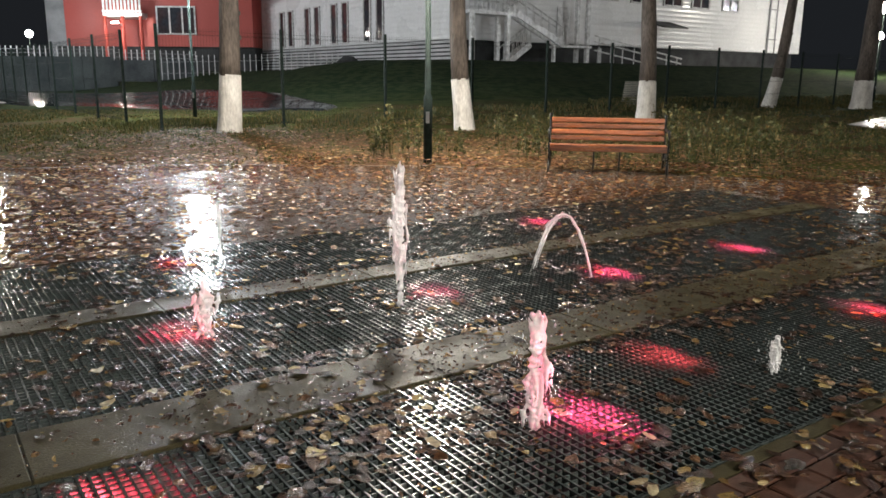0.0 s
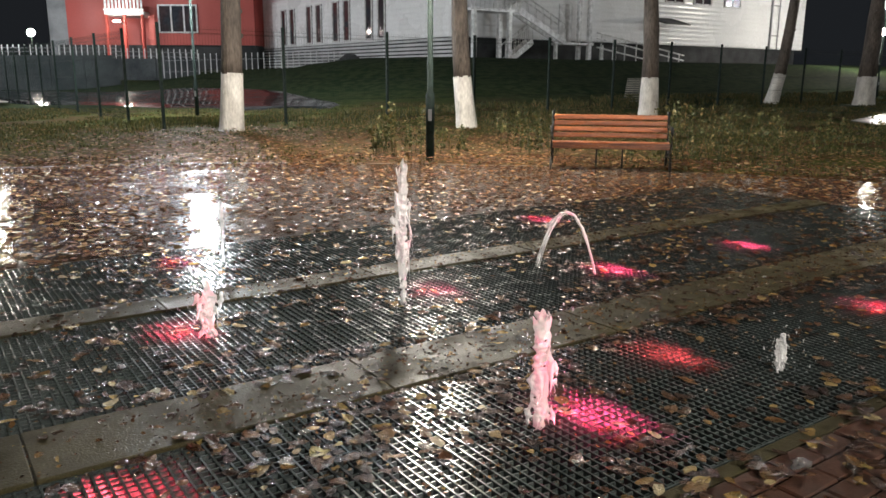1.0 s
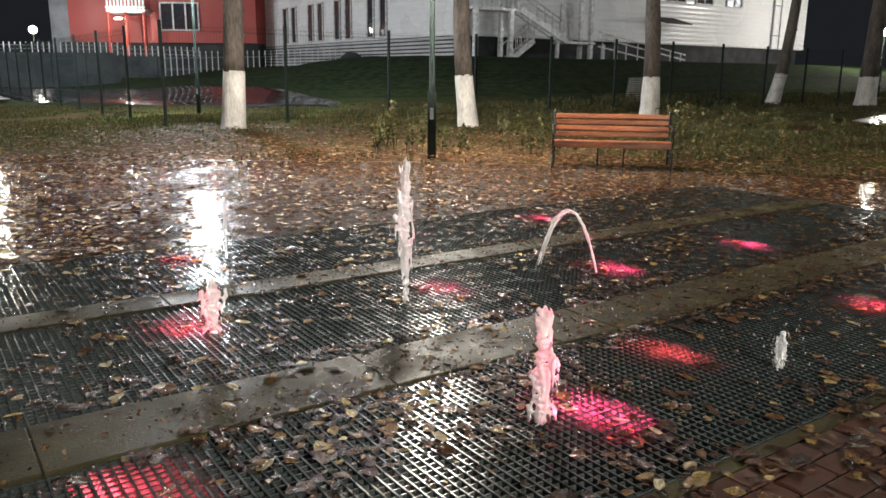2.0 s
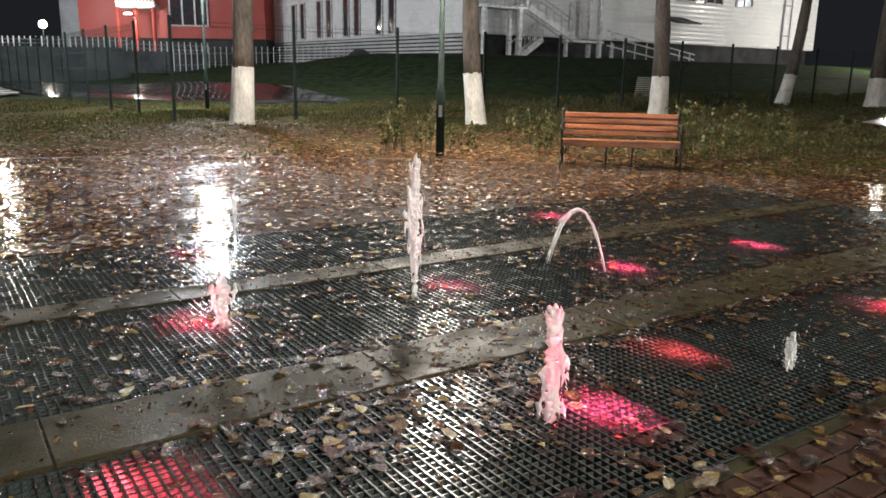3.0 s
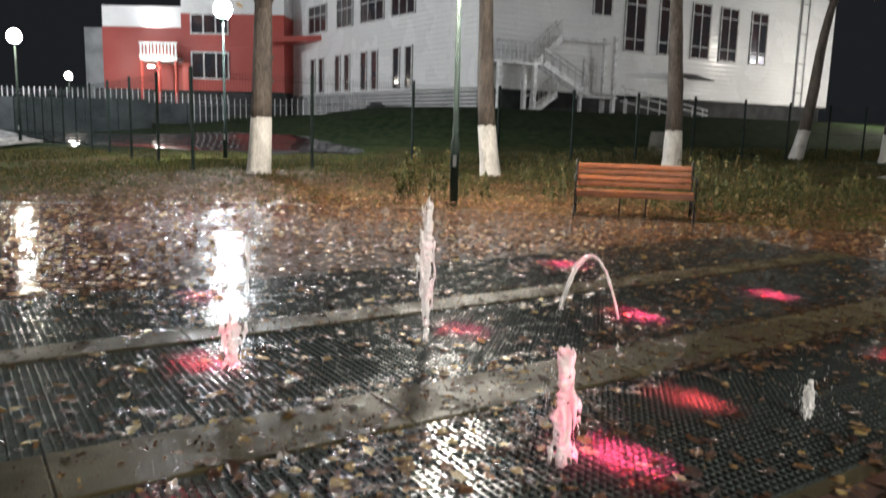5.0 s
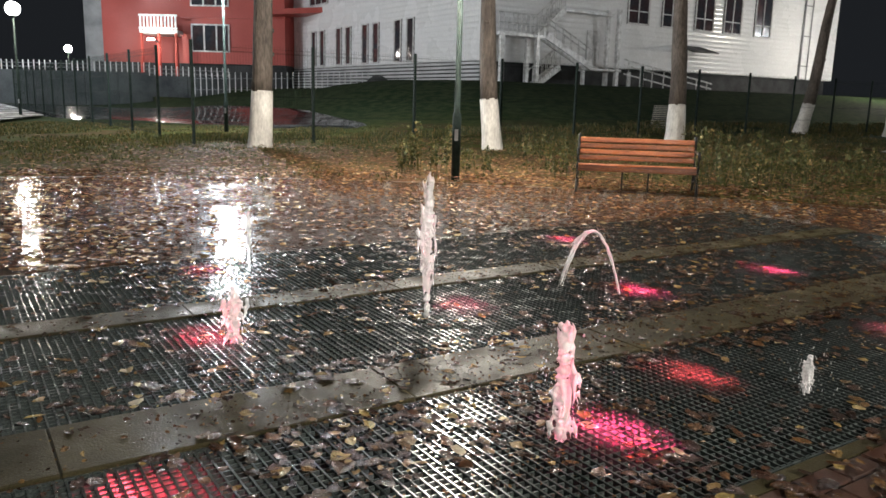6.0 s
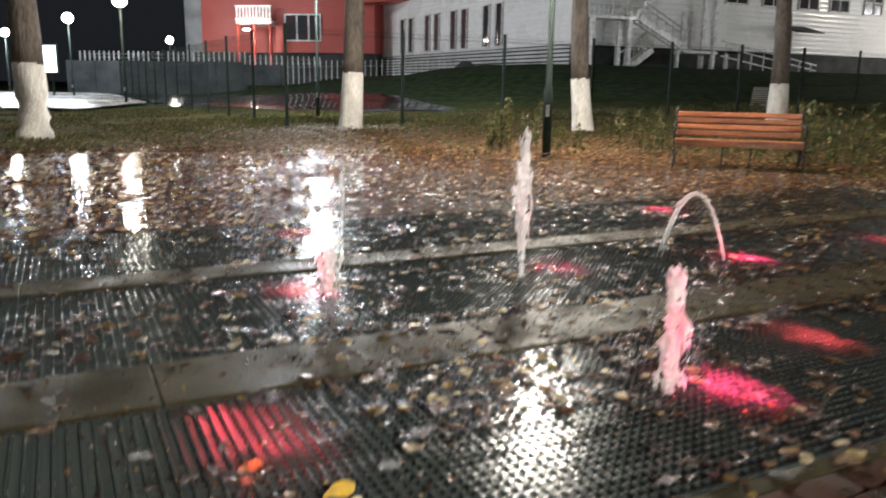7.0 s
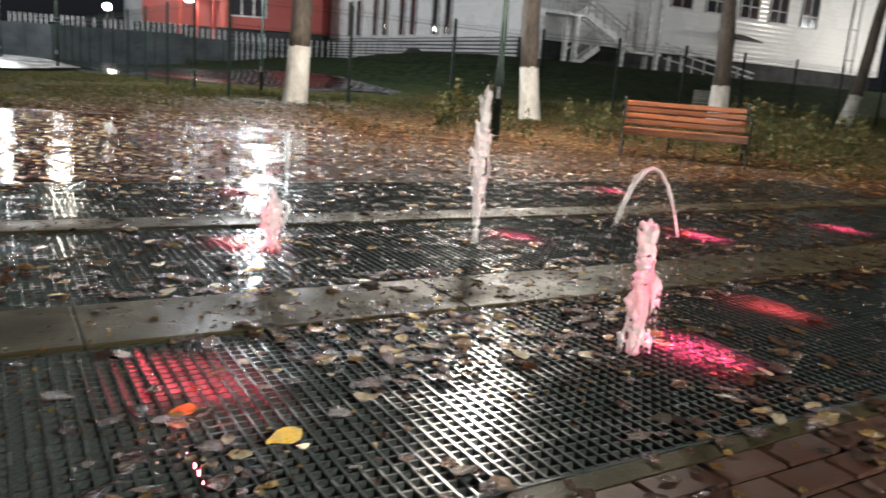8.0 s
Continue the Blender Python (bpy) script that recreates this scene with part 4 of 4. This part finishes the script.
while count < 12500:
    u, v = rng.uniform(PU0, PU1), rng.uniform(PV0 + .1, 5.4)
    p = 0.05 + 1.6 * max(0, noise.noise((u * 1.3 + 9, v * 1.3, 5)) + 0.9 * noise.noise((u * 4 + 2, v * 4, 7)))
    if 2.3 < v < 2.9 or 3.9 < v < 4.25:
        p += 0.22
    if v < 1.33:
        p += 0.2
    if 2.25 < v < 2.95 and u > 0.7 or u < 0.7 and 2.85 < v < 3.55:
        p += 0.55
    if 0.8 < u < 2.3 and 1.85 < v < 2.4:
        p += 0.5
    p += 0.3 * ease((u - 2.6) / 1.8) + 0.25 * ease((v - 4.3) / 0.9)
    if rng.random() > p:
        continue
    x, y = xy(u, v)
    add_leaf(verts, faces, (x, y, rng.uniform(0.003, 0.010)), 0.013 + 0.029 * rng.random() ** 1.4, rng)
    count += 1
stuff("grating_leaves", verts, faces, M_DARK_LEAF, "scattered wet leaves lying on the gratings", "fallen leaves")

verts, faces = [], []
count = 0
while count < 12000:
    u, v = rng.uniform(-0.4, 6.0), rng.uniform(1.4, 5.4)
    p = 0.06 + 0.5 * max(0, noise.noise((u * 2.1 + 4, v * 2.1, 2)))
    if 2.3 < v < 2.9 and u > 0.6 or 3.9 < v < 4.4 and u > 1.2:
        p += 0.3 + 0.9 * max(0, noise.noise((u * 3.0, v * 5.0, 6)) + 0.2)
    if 0.9 < u < 2.4 and 1.7 < v < 2.4:
        p += 0.35
    if rng.random() > p:
        continue
    x, y = xy(u, v)
    scrap = Euler((rng.gauss(0, 0.3), rng.gauss(0, 0.3), rng.uniform(0, 6.283))).to_matrix()
    s0, size = len(verts), rng.uniform(0.004, 0.011)
    z = 0.014 if 2.41 < v < 2.8 or 3.95 < v < 4.2 else 0.006
    for k in range(5):
        q = scrap @ Vector((math.cos(k * 1.257) * size * rng.uniform(0.5, 1.2), math.sin(k * 1.257) * size * rng.uniform(0.4, 0.9), 0))
        verts.append((x + q.x, y + q.y, z + q.z))
    faces.append(tuple(range(s0, s0 + 5)))
    count += 1
stuff("leaf_scraps", verts, faces, M_DARK_LEAF, "wet glinting leaf scraps on slabs and gratings", "fallen leaves")

verts, faces = [], []
for u, v, glow in LIGHTS:
    for k in range(16):
        a, r = rng.uniform(0, 6.283), 0.03 + 0.16 * rng.random()
        x, y = xy(u + r * math.cos(a), v + r * math.sin(a))
        add_leaf(verts, faces, (x, y, rng.uniform(-0.10, -0.05)), rng.uniform(0.014, 0.03), rng)
stuff("pit_leaves", verts, faces, M_LEAF, "wet leaves caught under the gratings round the lights", "fallen leaves")

verts, faces = [], []
count = 0
while count < 30000:
    x, y = rng.uniform(-16, 20), rng.uniform(8, 28)
    u, v = uv(x, y)
    r = math.hypot(x + 0.6, y + 1.2)
    if r < 11.6 or v > 19 or rng.random() > 0.15 + max(0, noise.noise((x * .3, y * .3, 8)) + .2) + max(0, (15 - r) * .25) + 1.2 * ease((6.5 - math.hypot(x + 1.6, (y - 13.0) * 1.1)) / 3):
        continue
    add_leaf(verts, faces, (x, y, land(u, v) + rng.uniform(0.02, 0.09)), rng.uniform(0.025, 0.045), rng)
    count += 1
stuff("lawn_leaves", verts, faces, M_LITTER, "brown leaves scattered over the lawn", "fallen leaves")


def blades(n, region, hmin, hmax, name, label, seed):
    rng = random.Random(seed)
    verts, faces = [], []
    k = 0
    while k < n:
        x, y = region(rng)
        u, v = uv(x, y)
        if math.hypot(x + 0.6, y + 1.2) < 11.9 + noise.noise((x * .9, y * .9, 0)) * 0.8:
            continue
        if rng.random() > 0.35 + noise.noise((x * .6, y * .6, 4)) * 1.2:
            continue
        if rng.random() < 0.85 * ease((6.5 - math.hypot(x + 1.6, y - 12.5)) / 2.5):
            continue
        z = land(u, v)
        for b in range(3):
            h = rng.uniform(hmin, hmax)
            a = rng.uniform(0, 6.283)
            w = rng.uniform(0.006, 0.012) * (1 + y / 25)
            dx, dy = math.cos(a) * w, math.sin(a) * w
            lx, ly = rng.uniform(-.5, .5) * h, rng.uniform(-.5, .5) * h
            bx, by = x + rng.uniform(-.05, .05), y + rng.uniform(-.05, .05)
            s = len(verts)
            verts += [(bx - dx, by - dy, z - 0.02), (bx + dx, by + dy, z - 0.02), (bx + lx * .4 + dx * .7, by + ly * .4 + dy * .7, z + h * .6),
                      (bx + lx * .4 - dx * .7, by + ly * .4 - dy * .7, z + h * .6), (bx + lx, by + ly, z + h)]
            faces += [(s, s + 1, s + 2, s + 3), (s + 3, s + 2, s + 4)]
        k += 1
    return stuff(name, verts, faces, M_GRASS, label, "grass")


blades(34000, lambda r: (r.uniform(-16, 22), r.uniform(9.5, 27)), 0.02, 0.075, "grass", "thin yellowing autumn grass before the fence", 21)
blades(6000, lambda r: (lambda u, v: xy(u, v))(r.uniform(4, 45), r.uniform(17.5, 21)), 0.05, 0.2, "tall_grass", "unmown grass along the foot of the fence", 22)

blades(9000, lambda r: xy(r.uniform(16, 44), r.uniform(10, 19 + r.uniform(-2, 2))), 0.03, 0.09, "grass", "thin autumn grass at the foot of the bank", 23)


def weed_clump(x, y, n, spread, height, seed):
    rng = random.Random(seed)
    z = land(*uv(x, y))
    w = thing("weed_clump", "straggly green weeds growing from the lawn", "weed", pose(x, y, z), "weed clumps")
    stems, verts, faces = bmesh.new(), [], []
    for k in range(n):
        a, r = rng.uniform(0, 6.283), spread * math.sqrt(rng.random())
        b = Vector((r * math.cos(a), r * math.sin(a), -0.03))
        h = height * rng.uniform(0.5, 1.0)
        t = b + Vector((rng.uniform(-.2, .2) * h, rng.uniform(-.2, .2) * h, h))
        rod(stems, b, t, 0.006, 0.003, 5)
        for i in range(26):
            add_leaf(verts, faces, b.lerp(t, rng.uniform(0.25, 1.0)) + Vector((rng.uniform(-.05, .05), rng.uniform(-.05, .05), 0)), rng.uniform(0.014, 0.034), rng, flat=False)
    tagged(part("stem", stems, M_GRASS, w), kind="stuff")
    me = bpy.data.meshes.new("leaves")
    me.from_pydata(verts, [], faces)
    tagged(part("foliage", me, M_GRASS, w), kind="stuff")


for k, (x, y, n, spread, height) in enumerate([(-1.05, 12.1, 26, 0.4, 0.85), (-0.3, 12.6, 12, 0.5, 0.5), (1.05, 12.4, 22, 0.6, 0.75), (3.25, 11.3, 30, 0.45, 0.95),
                                              (4.1, 12.0, 30, 0.8, 0.9), (5.4, 12.6, 26, 0.9, 0.7), (7.2, 13.8, 24, 1.0, 0.7), (2.4, 11.9, 16, 0.9, 0.45), (9.0, 15.0, 20, 1.2, 0.6)]):
    weed_clump(x, y, n, spread, height, 31 + k)

yl = thing("yellow_leaf", "single bright yellow leaf lying on the grating", "leaf", pose(-0.535, 1.712, 0.012, 0, 0, -75))
verts, faces = [], []
add_leaf(verts, faces, (0, 0, 0), 0.055, random.Random(5))
add_leaf(verts, faces, (0.045, 0.04, 0.002), 0.02, random.Random(6))
me = bpy.data.meshes.new("blade")
me.from_pydata(verts, [], faces)
part("blade", me, M_YELLOW, yl)

# leaves that have come down on the bench
for bx, by, bz, seed in ((1.78, 10.19, 0.385, 8), (2.3, 10.22, 0.383, 9), (1.45, 10.35, 0.378, 10)):
    verts, faces = [], []
    add_leaf(verts, faces, (0, 0, 0), 0.045, random.Random(seed))
    me = bpy.data.meshes.new("fallen_leaf")
    me.from_pydata(verts, [], faces)
    ob = part("fallen_leaf", me, M_DARK_LEAF, m=pose(bx, by, bz, 8, 0, seed * 40))
    tagged(ob, "single wet brown leaf lying on the bench seat", "leaf", "leaves on the bench")

# ---- pavers, laid last ----
pavers = thing("brick_pavement", "wet reddish brick pavers beside the gratings", "pavement", GRID, kind="structure")
paver_me = mesh_of("paver", one_box((0, 0, -0.03), (0.194, 0.094, 0.06), bevel=0.006))
rng = random.Random(4)
rest = bmesh.new()
for j in range(10):
    for i in range(45):
        u, v = PU0 + 0.1 + 0.2 * i + (0.1 if j % 2 else 0), ROWS[0][0] - 0.06 - 0.05 - 0.1 * j
        if u > PU1 - 0.1 or v < PV0 + 0.05:
            continue
        m = pose(u, v, rng.uniform(-0.003, 0.002), rng.uniform(-.6, .6), rng.uniform(-.6, .6), rng.uniform(-.6, .6))
        if 0.0 < u < 5.2 and v > 0.4:
            part("paver", paver_me, M_BRICK, pavers, m=m)
        else:
            box(rest, (u, v, -0.03), (0.194, 0.094, 0.06))
tagged(part("outer_pavers", rest, M_BRICK, pavers), kind="stuff")
